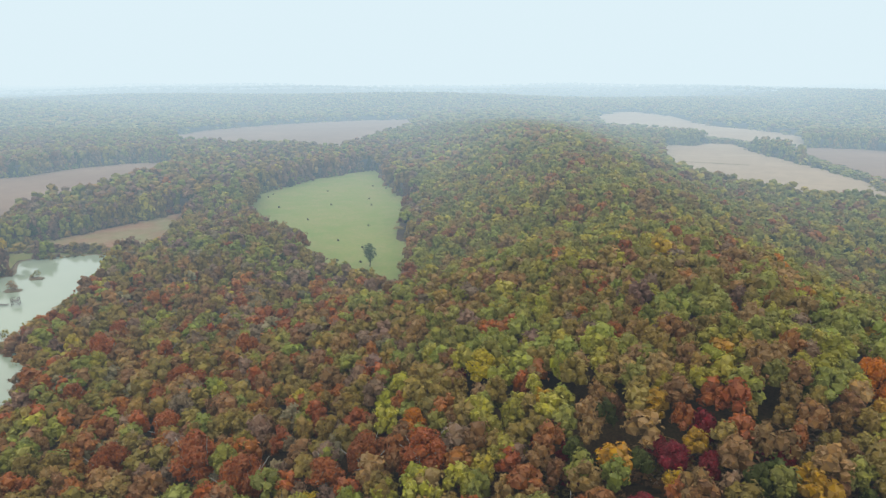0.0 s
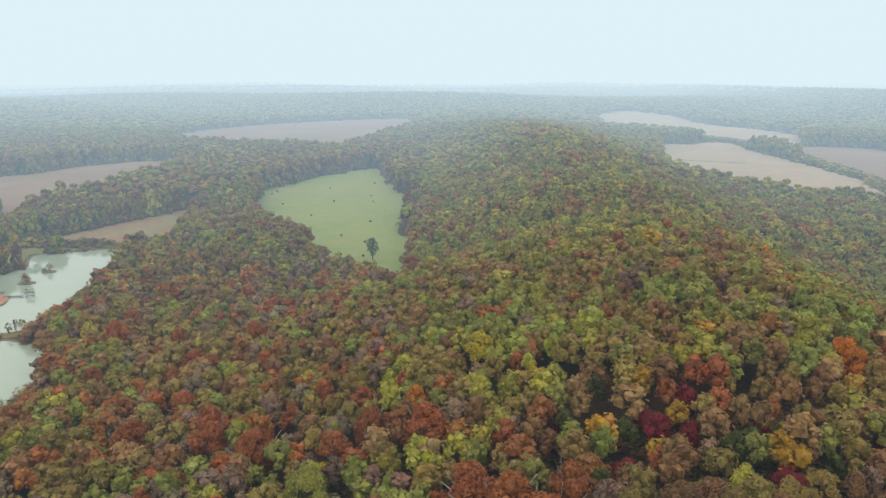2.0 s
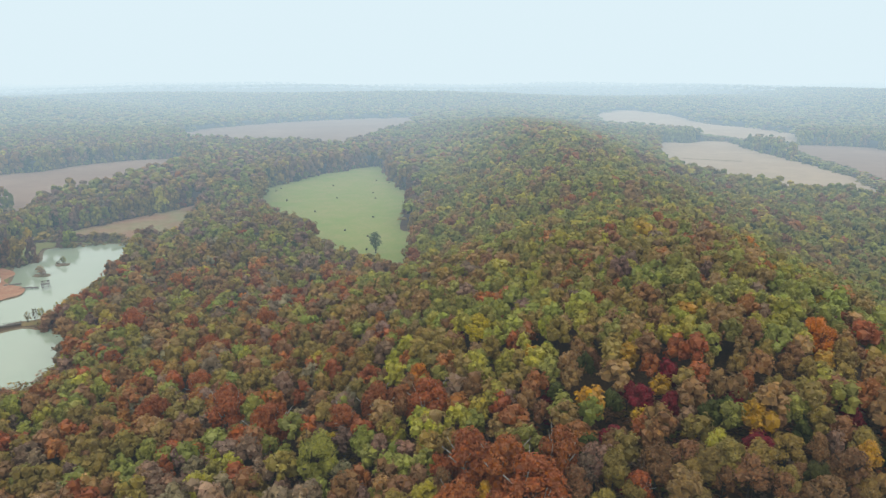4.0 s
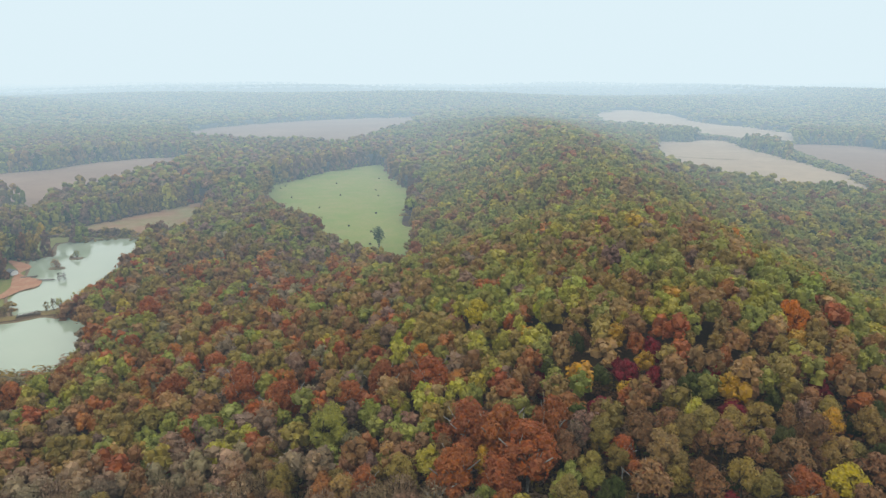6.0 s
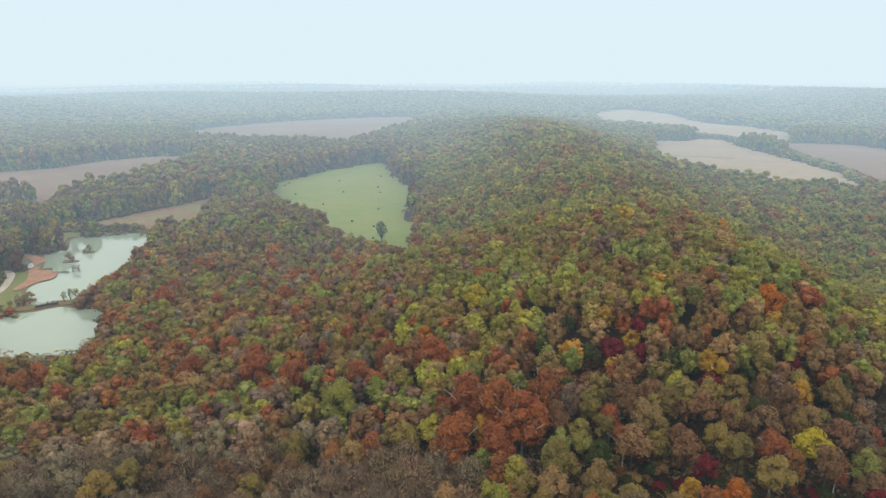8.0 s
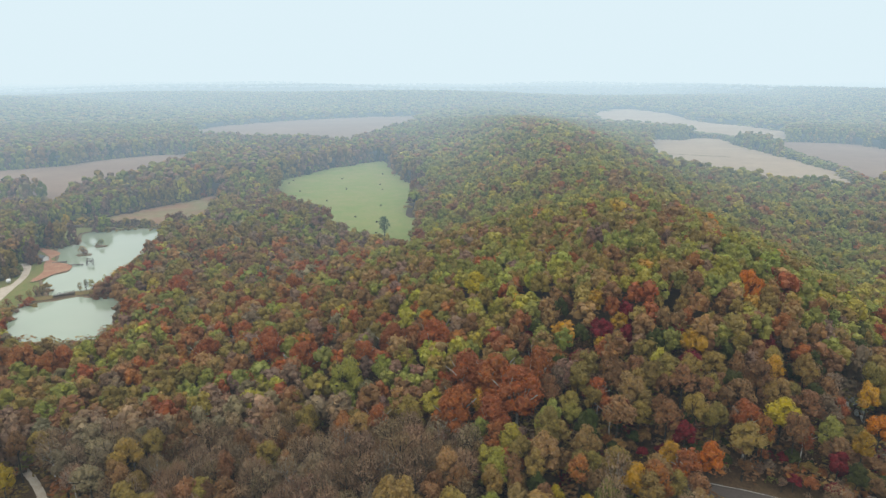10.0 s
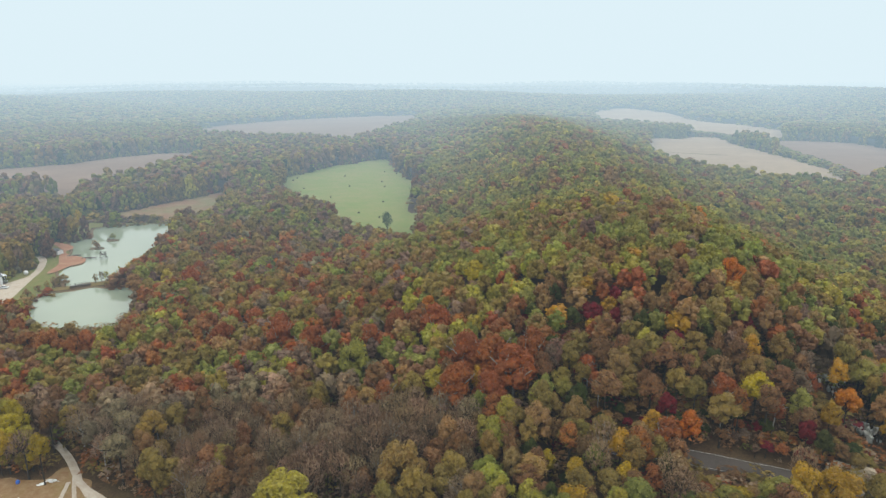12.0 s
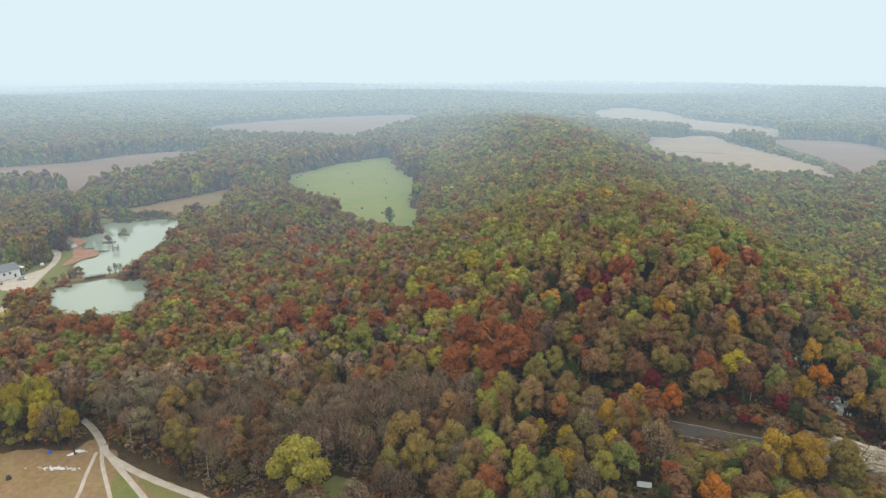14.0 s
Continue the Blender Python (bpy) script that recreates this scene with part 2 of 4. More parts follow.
M_STRAW = shader("stubble", (0.27, 0.2, 0.135), 0.95, 0.1, scales=((80, 0.8, (0.324, 0.254, 0.178)), (16, 0.5, (0.216, 0.162, 0.113)), (3, 0.4, (0.302, 0.238, 0.167))), bump=0.06, bump_scale=0.6)
M_STRIP = shader("mown_strip", (0.194, 0.0999, 0.0564), 0.95, 0.1, scales=((25, 0.9, (0.146, 0.146, 0.0564)), (6, 0.5, (0.233, 0.173, 0.107))), bump=0.05, bump_scale=0.5)
M_GRASS = shader("lawn", (0.105, 0.125, 0.032), 0.9, 0.15, scales=((12, 0.8, (0.17, 0.155, 0.05)), (3, 0.6, (0.19, 0.135, 0.06)), (0.7, 0.4, (0.09, 0.115, 0.03))), bump=0.05, bump_scale=0.4)
M_DRY = shader("dry_clearing", (0.215, 0.138, 0.07), 0.95, 0.1, scales=((8, 1.0, (0.157, 0.135, 0.0297)), (14, 0.8, (0.185, 0.1, 0.05)), (1.6, 0.6, (0.26, 0.185, 0.105)), (0.5, 0.5, (0.162, 0.0918, 0.0405))), bump=0.06, bump_scale=0.5)
M_VERGE = shader("grassy_bank", (0.146, 0.108, 0.0459), 0.95, 0.1, scales=((4, 0.9, (0.0918, 0.108, 0.027)), (1, 0.6, (0.194, 0.108, 0.0594))), bump=0.06, bump_scale=0.5)
M_GRAVEL = shader("gravel", (0.389, 0.329, 0.265), 0.95, 0.2, scales=((3, 0.7, (0.27, 0.205, 0.151)), (0.5, 0.5, (0.432, 0.389, 0.324))), bump=0.04, bump_scale=0.15)
M_ASPHALT = shader("worn_asphalt", (0.0675, 0.054, 0.0459), 0.9, 0.2, scales=((4, 0.6, (0.0486, 0.0389, 0.0335)), (0.6, 0.4, (0.0864, 0.0702, 0.0594))), bump=0.01, bump_scale=0.1)
M_LINE = shader("road_paint", (0.3, 0.285, 0.25), 0.7, scales=((1.2, 0.8, (0.13, 0.115, 0.1)),))
M_ROCK = shader("limestone", (0.39, 0.315, 0.216), 0.9, 0.2, scales=((2.2, 0.8, (0.203, 0.143, 0.0864)), (0.5, 0.6, (0.468, 0.398, 0.302)), (6, 0.3, (0.109, 0.09, 0.0648))), bump=0.12, bump_scale=0.4)
M_GREYROCK = shader("lichen_rock", (0.36, 0.345, 0.30), 0.9, 0.2, scales=((1.5, 0.9, (0.10, 0.095, 0.08)), (0.4, 0.5, (0.46, 0.45, 0.4))), bump=0.12, bump_scale=0.4)
M_CLAY = shader("red_clay", (0.27, 0.125, 0.07), 0.9, 0.2, scales=((5, 0.9, (0.33, 0.2, 0.13)), (1.4, 0.7, (0.2, 0.1, 0.055))), bump=0.05, bump_scale=0.4)
M_BANK = shader("muddy_bank", (0.119, 0.0729, 0.0405), 0.85, 0.3, scales=((3, 0.8, (0.081, 0.0756, 0.027)), (0.7, 0.5, (0.162, 0.108, 0.0648))), bump=0.1, bump_scale=0.4)
M_WATER = shader("milky_pond_water", (0.235, 0.27, 0.2), 0.06, 0.5, scales=((30, 0.5, (0.21, 0.255, 0.185)),), bump=0.004, bump_scale=0.8)
M_WOOD = shader("weathered_timber", (0.108, 0.0918, 0.0756), 0.9, scales=((0.7, 0.6, (0.0648, 0.054, 0.0432)),), bump=0.01, bump_scale=0.1)
M_WHITE = shader("white_paint", (0.585, 0.585, 0.57), 0.6, 0.4, scales=((1.5, 0.3, (0.495, 0.495, 0.473)),))
M_ROOF = shader("grey_shingles", (0.151, 0.157, 0.162), 0.9, scales=((0.5, 0.6, (0.108, 0.108, 0.113)), (2.5, 0.4, (0.184, 0.184, 0.184))), bump=0.02, bump_scale=0.2)
M_METAL = shader("galvanised_metal", (0.465, 0.473, 0.473), 0.45, 0.5, 0.6, scales=((0.8, 0.4, (0.36, 0.36, 0.352)),))
M_GLASS = shader("dark_window_glass", (0.0225, 0.0263, 0.03), 0.08, 0.6)
M_HAY = shader("old_hay", (0.0594, 0.0459, 0.027), 0.95, 0.1, scales=((0.4, 0.7, (0.0378, 0.0297, 0.0189)),), bump=0.06, bump_scale=0.1)
M_CAR = shader("white_car_paint", (0.6, 0.6, 0.6), 0.25, 0.5)
M_CARRED = shader("dark_red_car_paint", (0.15, 0.0225, 0.0225), 0.25, 0.5)
M_RUBBER = shader("black_rubber", (0.015, 0.015, 0.015), 0.8)
M_BLUE = shader("blue_plastic", (0.0225, 0.0975, 0.413), 0.4, 0.5)
M_RED = shader("faded_red_slats", (0.315, 0.09, 0.0525), 0.7, scales=((0.6, 0.6, (0.39, 0.18, 0.105)),))

# ---- the ground and what lies flat on it ----
def steps(a, b, fine, reach, grow=1.045):
    """Even steps from a to b, widening beyond b up to reach."""
    out = list(np.arange(a, b, fine))
    d = fine
    while out[-1] < reach:
        d *= grow
        out.append(out[-1] + d)
    return out


half = steps(0, 330, 7.5, 5200)
gx = np.array([-v for v in half[:0:-1]] + half)
gy = np.array([-v for v in steps(60, 72, 12, 3000, 1.3)[::-1]] + steps(-54, 720, 7.5, 5600))
GX, GY = np.meshgrid(gx, gy)
GZ = ground_z(GX, GY)
nx, ny = len(gx), len(gy)
ii = (np.arange(ny - 1)[:, None] * nx + np.arange(nx - 1)[None, :]).ravel()
me = mesh_of("ground", np.stack([GX.ravel(), GY.ravel(), GZ.ravel()], 1), np.stack([ii, ii + 1, ii + nx + 1, ii + nx], 1), M_LITTER)
for f in me.polygons:
    f.use_smooth = True
tagged(new("ground", me), "leaf-littered valley floor and wooded ridge", "ground", kind="structure")


def sheet(name, poly, mat, lift, label, category, fine=12.0, kind="structure"):
    """A level cover of the ground within an outline, draped over it."""
    bm = bmesh.new()
    vs = [bm.verts.new((x, y, 0)) for x, y in poly]
    f = bm.faces.new(vs)
    if f.normal.z < 0:
        bmesh.ops.reverse_faces(bm, faces=[f])
    bmesh.ops.triangulate(bm, faces=bm.faces[:])
    for _ in range(6):
        es = [e for e in bm.edges if e.calc_length() > fine]
        if not es:
            break
        bmesh.ops.subdivide_edges(bm, edges=es, cuts=1)
        bmesh.ops.triangulate(bm, faces=[q for q in bm.faces if len(q.verts) > 3])
    co = np.array([v.co[:] for v in bm.verts])
    for v, z in zip(bm.verts, ground_z(co[:, 0], co[:, 1])):
        v.co.z = z + lift
    bmesh.ops.recalc_face_normals(bm, faces=bm.faces[:])
    if sum(q.normal.z for q in bm.faces) < 0:
        bmesh.ops.reverse_faces(bm, faces=bm.faces[:])
    return tagged(part(name, bm, mat), label, category, kind=kind)


def ribbon(name, line, width, mat, lift, label, category, crown=0.0):
    """A road or track along a line of the plan, with worn uneven edges."""
    pts = [Vector(p) for p in curve_round(line, 6, False)]
    verts, faces = [], []
    for i, p in enumerate(pts):
        t = (pts[min(i + 1, len(pts) - 1)] - pts[max(i - 1, 0)]).normalized()
        s = Vector((-t.y, t.x))
        for k, u in enumerate((-1, -0.5, 0, 0.5, 1)):
            q = p + s * u * width / 2 * (1 + (0.18 * noise.noise((p.x * 0.3, p.y * 0.3, u)) if abs(u) == 1 else 0))
            verts.append((q.x, q.y, float(ground_z(q.x, q.y)) + lift + crown * (1 - abs(u))))
        if i:
            for k in range(4):
                a = 5 * (i - 1) + k
                faces.append((a, a + 1, a + 6, a + 5))
    me = mesh_of(name, verts, faces, mat)
    return tagged(new(name, me), label, category, kind="structure")


sheet("field_meadow", curve_round(MEADOW, 3), M_PASTURE, 0.25, "green hay meadow with paler dry patches", "meadow", 15)
sheet("field_west", FIELD_WEST, M_SOIL, 0.25, "bare brown harvested field", "field", 40)
sheet("field_north", curve_round(FIELD_NORTH, 3), M_SOIL, 0.3, "bare tan harvested field beyond the ridge", "field", 60)
sheet("field_east", curve_round(FIELD_EAST, 3), M_STRAW, 0.3, "pale stubble field beside the ridge", "field", 50)
ribbon("grass_waterway", [(285, 806), (300, 799), (330, 788), (350, 779), (372, 768)], 5.0, M_VERGE, 0.55, "dark weedy drain across the stubble field", "drain")
sheet("field_far", curve_round(FIELD_FAR, 3), M_STRAW, 0.35, "long pale stubble field below far hills", "field", 60)
sheet("field_side", curve_round(FIELD_SIDE, 3), M_SOIL, 0.3, "tan harvested field behind a hedgerow", "field", 60)
sheet("field_strip", STRIP, M_STRIP, 0.2, "rough reddish-brown strip of dry grass", "field", 15)
sheet("lawn_north", LAWN_NORTH, M_GRASS, 0.12, "patchy green grass on the pond's far bank", "grass", 12)
sheet("lawn_yard", [(-330, 190), (-225, 190), (-214, 212), (-211, 238), (-222, 262), (-231, 296), (-256, 330), (-262, 345), (-330, 370)], M_GRASS, 0.14, "green lawn around the house", "lawn", 15)
sheet("clearing", [(x + 1.6 * noise.noise((x * 0.3, y * 0.3, 1)), y + 1.6 * noise.noise((x * 0.3, y * 0.3, 5))) for x, y in curve_round(CLEARING, 6)], M_DRY, 0.14, "dry brown clearing with patches of grass", "clearing", 8)
sheet("verge", curve_round([(-96, 65.5), (-92, 63.5), (-86, 57), (-80, 50), (-76, 40), (-88, 40), (-92, 52)], 4), M_GRASS, 0.2, "green grass verge between gravel tracks", "grass", 5)
sheet("verge", curve_round([(-88, 62), (-80, 58), (-70, 52), (-58, 42), (-66, 40), (-76, 50)], 4), M_GRASS, 0.2, "patchy green verge beside the gravel track", "grass", 5)
sheet("glade", GLADE, M_GRASS, 0.14, "small green glade among bare trees", "grass", 6)

POND_LOW_R, POND_HIGH_R = curve_round(POND_LOW, 5), curve_round(POND_HIGH, 5)


def pond(name, line, label):
    wob = [(x + 0.8 * noise.noise((x * 0.2, y * 0.2, 0)), y + 0.8 * noise.noise((x * 0.2, y * 0.2, 9))) for x, y in line]
    bm = bmesh.new()
    bm.faces.new([bm.verts.new((x, y, 3.62)) for x, y in wob])
    bmesh.ops.triangulate(bm, faces=bm.faces[:])
    bmesh.ops.recalc_face_normals(bm, faces=bm.faces[:])
    if sum(q.normal.z for q in bm.faces) < 0:
        bmesh.ops.reverse_faces(bm, faces=bm.faces[:])
    tagged(part(name, bm, M_WATER), label, "pond", kind="structure")
    n = len(wob)
    verts, faces = [], []
    for i in range(n):
        p, a, b = Vector(wob[i]), Vector(wob[i - 1]), Vector(wob[(i + 1) % n])
        t = (b - a).normalized()
        s = Vector((t.y, -t.x))
        if inside(line, p.x + s.x, p.y + s.y):
            s = -s
        up = 0.45 + 0.3 * noise.noise((p.x * 0.15, p.y * 0.15, 4))
        for d, z in ((-0.4, 3.55), (0.25, 3.62 + up * 0.7), (0.9, 3.7 + up * 0.5), (1.8, 3.48)):
            verts.append((p.x + s.x * d, p.y + s.y * d, z))
        for k in range(3):
            faces.append((4 * i + k, 4 * i + k + 1, 4 * ((i + 1) % n) + k + 1, 4 * ((i + 1) % n) + k))
    tagged(new(name + "_bank", mesh_of(name + "_bank", verts, faces, M_BANK)), "low muddy bank round the pond", "bank", kind="structure")


pond("pond_lower", POND_LOW_R, "still milky green pond below the causeway")
pond("pond_upper", POND_HIGH_R, "still milky green pond with small islands")
ribbon("road_east", ROAD_EAST, 5.4, M_ASPHALT, 0.25, "worn two-lane asphalt road round the hill foot", "road", 0.08)
for line, w in zip(TRACKS, (2.2, 1.7, 1.1, 1.1)):
    ribbon("gravel_track", line, w, M_GRAVEL, 0.24 + 0.02 * w, "pale gravel track through the clearing", "track", 0.04)
ribbon("driveway", DRIVE, 4.0, M_GRAVEL, 0.26, "grey gravel driveway beside the lawn", "driveway", 0.03)
ribbon("lane_west", LANE_WEST, 4.5, M_GRAVEL, 0.2, "grey gravel lane under the trees", "lane", 0.03)
ribbon("path", PATH, 1.8, M_DRY, 0.16, "worn brown footpath in the woods", "path")

# ---- trees ----
COLOURS = {
    "gold": (0.331, 0.184, 0.0202),
    "green": (0.178, 0.17, 0.036), "deep": (0.0481, 0.0524, 0.0113), "lime": (0.248, 0.21, 0.033), "olive": (0.188, 0.129, 0.0328),
    "tan": (0.227, 0.132, 0.0481), "brown": (0.175, 0.0899, 0.0372), "rust": (0.245, 0.0938, 0.0284), "red": (0.236, 0.0721, 0.024),
    "scarlet": (0.135, 0.0125, 0.015), "orange": (0.372, 0.113, 0.00787), "yellow": (0.315, 0.214, 0.0175), "mauve": (0.17, 0.103, 0.0644),
    "bare": (0.222, 0.145, 0.084), "grey": (0.17, 0.132, 0.0718)}
SAID = {
    "gold": "maple tree with golden orange autumn leaves",
    "green": "oak tree in dull green leaf", "deep": "dark green cedar-like tree in the wood", "lime": "hickory tree with yellow-green leaves",
    "olive": "oak tree with olive-brown turning leaves", "tan": "oak tree with tan-orange turning leaves", "brown": "oak tree with dry brown leaves",
    "rust": "tree with rust-coloured autumn leaves", "red": "sycamore with brick-red leaves and pale limbs", "scarlet": "small maple with scarlet autumn leaves",
    "orange": "maple tree with bright orange autumn leaves", "yellow": "maple tree with golden yellow autumn leaves", "mauve": "tree with sparse purple-brown leaves",
    "bare": "nearly leafless tree with grey-brown twigs", "grey": "pale grey-leaved tree in the wood"}
# species shares: foot and front darkened, ridge and flank brightened, shading set by colour
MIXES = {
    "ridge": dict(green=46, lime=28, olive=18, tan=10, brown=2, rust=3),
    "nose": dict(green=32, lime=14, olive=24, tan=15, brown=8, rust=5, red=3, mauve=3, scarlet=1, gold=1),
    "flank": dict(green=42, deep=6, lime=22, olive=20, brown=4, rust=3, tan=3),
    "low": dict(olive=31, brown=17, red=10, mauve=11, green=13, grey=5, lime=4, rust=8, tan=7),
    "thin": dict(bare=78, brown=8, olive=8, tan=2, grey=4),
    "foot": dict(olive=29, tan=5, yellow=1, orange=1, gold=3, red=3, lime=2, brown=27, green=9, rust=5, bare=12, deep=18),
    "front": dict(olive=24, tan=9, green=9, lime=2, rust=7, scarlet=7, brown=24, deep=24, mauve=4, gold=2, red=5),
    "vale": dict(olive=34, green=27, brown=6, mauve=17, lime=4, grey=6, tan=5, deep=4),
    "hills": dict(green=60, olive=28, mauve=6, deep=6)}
rng = np.random.default_rng(7)


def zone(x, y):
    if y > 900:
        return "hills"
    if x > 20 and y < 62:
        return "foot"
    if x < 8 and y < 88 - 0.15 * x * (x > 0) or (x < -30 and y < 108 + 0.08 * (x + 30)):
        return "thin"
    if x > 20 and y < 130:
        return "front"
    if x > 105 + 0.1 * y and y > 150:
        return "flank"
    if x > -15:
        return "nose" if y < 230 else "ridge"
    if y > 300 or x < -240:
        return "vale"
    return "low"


# trees that stand out: (x, y, crown radius)
STANDING = {
    "red": [(6, 101, 8), (19, 90, 8.5), (2, 89, 6.5), (13, 97, 7.5), (25, 97, 6.5), (12, 86, 6), (-18, 131, 6.5), (-4, 127, 7), (-27, 127, 5), (-62, 139, 7), (-47, 131, 7), (-85, 141, 6), (-125, 214, 7.5), (-78, 160, 6), (-86, 190, 6), (-69, 204, 5.5), (-101, 212, 5), (-80, 186, 5), (-129, 234, 5.5), (-117, 181, 5), (9, 39, 5), (-50, 131, 6), (-118, 340, 5)],
    "rust": [(-150, 141, 6), (-141, 138, 6.5), (-139, 147, 6), (-160, 143, 5)],
    "orange": [(98, 131, 5.5), (119, 215, 5), (108, 76, 3.5), (61, 65, 3.5), (61, 33, 5), (-7, 138, 4), (-92, 251, 4), (-246, 558, 6)],
    "yellow": [(-126, 79, 3), (-139, 80, 3.4), (-130, 89, 6), (-136, 84, 5.5), (-127, 83, 4.5), (-113, 74, 3.5), (-30, 122, 3), (84, 78, 5), (57, 107, 2.5), (10, 150, 4.5), (30, 52, 3.5), (-280, 388, 3)],
    "lime": [(-120, 80, 3), (-133, 78.5, 3.4), (-145, 79, 3.5), (-38, 48, 8), (-136, 92, 6), (18, 40, 6), (30, 170, 4.5), (-122, 205, 5), (-143, 86, 6)],
    "gold": [(86.5, 43.5, 6.4), (81, 46, 4.2), (100, 70, 3), (112, 88, 3), (117, 70, 3), (52, 66, 3), (88, 92, 3)],
    "green": [(-31, 112, 7.5), (24, 38, 6)],
    "scarlet": [(67, 96, 4), (47, 113, 4), (53, 110, 3.5), (38, 104, 4), (45, 117, 3.5), (60, 100, 3)],
    "olive": [(-11, 58, 7), (-8, 50, 5.5), (98, 44, 6.5), (-262, 281, 4.5), (-271, 288, 5), (-280, 280, 5), (-293, 290, 5)],
    "grey": [(-91, 74, 5), (-25, 108, 4), (-275, 268, 4)],
    "tan": [(-258, 296, 5), (-285, 302, 6), (-266, 262, 4), (-152, 212, 5)]}

T_X, T_Y, T_R, T_K = [], [], [], []
for kind_, spots in STANDING.items():
    for x, y, r in spots:
        T_X.append(x), T_Y.append(y), T_R.append(r), T_K.append(kind_)


def jittered(y0, y1, gap, margin):
    """Places in the plan at about gap metres from one another."""
    xs, ys = [], []
    for j, y in enumerate(np.arange(y0, y1, gap * 0.87)):
        w = 0.70 * (y + 90) + (18 if y < 130 else 0) + margin
        x = np.arange(-w, w, gap) + (gap / 2 if j % 2 else 0)
        xs.append(x), ys.append(np.full(len(x), y))
    x, y = np.concatenate(xs), np.concatenate(ys)
    x, y = x + rng.uniform(-0.42, 0.42, len(x)) * gap, y + rng.uniform(-0.42, 0.42, len(y)) * gap
    keep = ~open_land(x, y)
    return x[keep], y[keep]


sx, sy, sr = np.array(T_X), np.array(T_Y), np.array(T_R)
for y0, y1, gap in ((28, 190, 4.9), (190, 330, 5.5), (330, 500, 6.2), (500, 1080, 8.4)):
    for x, y in zip(*jittered(y0, y1, gap, 12)):
        d = np.hypot(sx - x, sy - y)
        if (d < sr * 0.72 + 1.2).any():
            continue
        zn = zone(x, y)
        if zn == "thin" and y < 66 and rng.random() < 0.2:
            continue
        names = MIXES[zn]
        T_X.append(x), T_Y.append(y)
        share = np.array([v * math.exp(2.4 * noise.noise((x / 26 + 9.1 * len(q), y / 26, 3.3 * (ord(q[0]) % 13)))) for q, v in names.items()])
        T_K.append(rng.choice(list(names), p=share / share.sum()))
        T_R.append(gap * rng.uniform(0.56, 0.96) * (0.7 if T_K[-1] in ("scarlet", "deep") else 1))
bank_x, bank_y = jittered(46, 84, 3.9, 0)
w = (bank_x > 40) & ~near_line(LEDGE, bank_x, bank_y, 3.2) & near_line([(x, y + 8) for x, y in ROAD_EAST], bank_x, bank_y, 6) | near_line([(-190, 75), (-136, 78), (-118, 79), (-114, 84)], bank_x, bank_y, 3.4)
for x, y in zip(bank_x[w], bank_y[w]):
    T_X.append(x), T_Y.append(y), T_R.append(rng.uniform(1.5, 2.6)), T_K.append(rng.choice(["brown", "rust", "tan", "olive", "deep", "mauve", "scarlet"] if x > 0 else ["yellow", "lime", "olive", "olive", "brown", "lime"]))
T_X, T_Y, T_R = np.array(T_X), np.array(T_Y), np.array(T_R)
T_K = np.array(T_K)
T_H = np.clip(9.4 + T_R * 1.6 + rng.uniform(-2, 2, len(T_X)), 6, 22)
T_H[T_R < 2.65] = T_R[T_R < 2.65] * 2.5
T_H[T_K == "scarlet"] *= 0.85
T_C = np.array([COLOURS[k] for k in T_K]) * rng.uniform(0.74, 1.12, (len(T_X), 1)) * rng.uniform(0.92, 1.08, (len(T_X), 3))
T_Z = ground_z(T_X, T_Y)


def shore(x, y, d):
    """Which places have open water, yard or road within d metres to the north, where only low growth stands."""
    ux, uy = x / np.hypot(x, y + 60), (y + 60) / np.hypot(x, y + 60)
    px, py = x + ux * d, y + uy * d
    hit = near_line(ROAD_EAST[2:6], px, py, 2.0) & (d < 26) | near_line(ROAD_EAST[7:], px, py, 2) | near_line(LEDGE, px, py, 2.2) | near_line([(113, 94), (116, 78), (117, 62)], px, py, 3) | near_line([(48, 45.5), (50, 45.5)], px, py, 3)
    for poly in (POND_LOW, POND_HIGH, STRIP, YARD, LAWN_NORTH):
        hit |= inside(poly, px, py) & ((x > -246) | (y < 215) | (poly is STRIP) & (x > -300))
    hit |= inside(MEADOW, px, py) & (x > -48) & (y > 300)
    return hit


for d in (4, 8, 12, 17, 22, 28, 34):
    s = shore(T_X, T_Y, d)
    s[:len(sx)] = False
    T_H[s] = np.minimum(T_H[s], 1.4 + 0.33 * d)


def hedge(x, y, h):
    """Heights of a wood, kept low where only a hedgerow stands before the eastern fields."""
    far = np.hypot(x, y + 60)
    for d in (8, 20, 35, 55, 80, 110):
        for poly in (FIELD_FAR, FIELD_SIDE):
            h = np.where(inside(poly, x + d * x / far, y + d * (y + 60) / far), np.minimum(h, 4.5 + 0.03 * d), h)
    return h


T_H = hedge(T_X, T_Y, T_H)
T_R = np.minimum(T_R, 0.85 * T_H)


def lobe_layout(r, lobes, wild):
    """Centres and radii of the leaf masses that make up a crown of radius 1 and height 0..1."""
    a = np.arange(lobes) * 2.4 + r.uniform(-0.5, 0.5, lobes)
    h = np.linspace(0.12, 0.7, lobes) + r.uniform(-0.07, 0.07, lobes)
    rad = np.sqrt(np.clip(1 - (np.clip(h - 0.15, 0, 1) / 0.6) ** 2, 0.02, 1)) * r.uniform(0.44, 0.62, lobes)
    rad *= 1 + wild * r.uniform(-0.5, 0.4, lobes)
    lr = r.uniform(0.34, 0.5, lobes) * (9 / lobes) ** 0.35 * (1 - 0.15 * wild)
    return np.stack([rad * np.cos(a), rad * np.sin(a), h], 1), lr


FLAT = np.array([1, 1, 0.62])


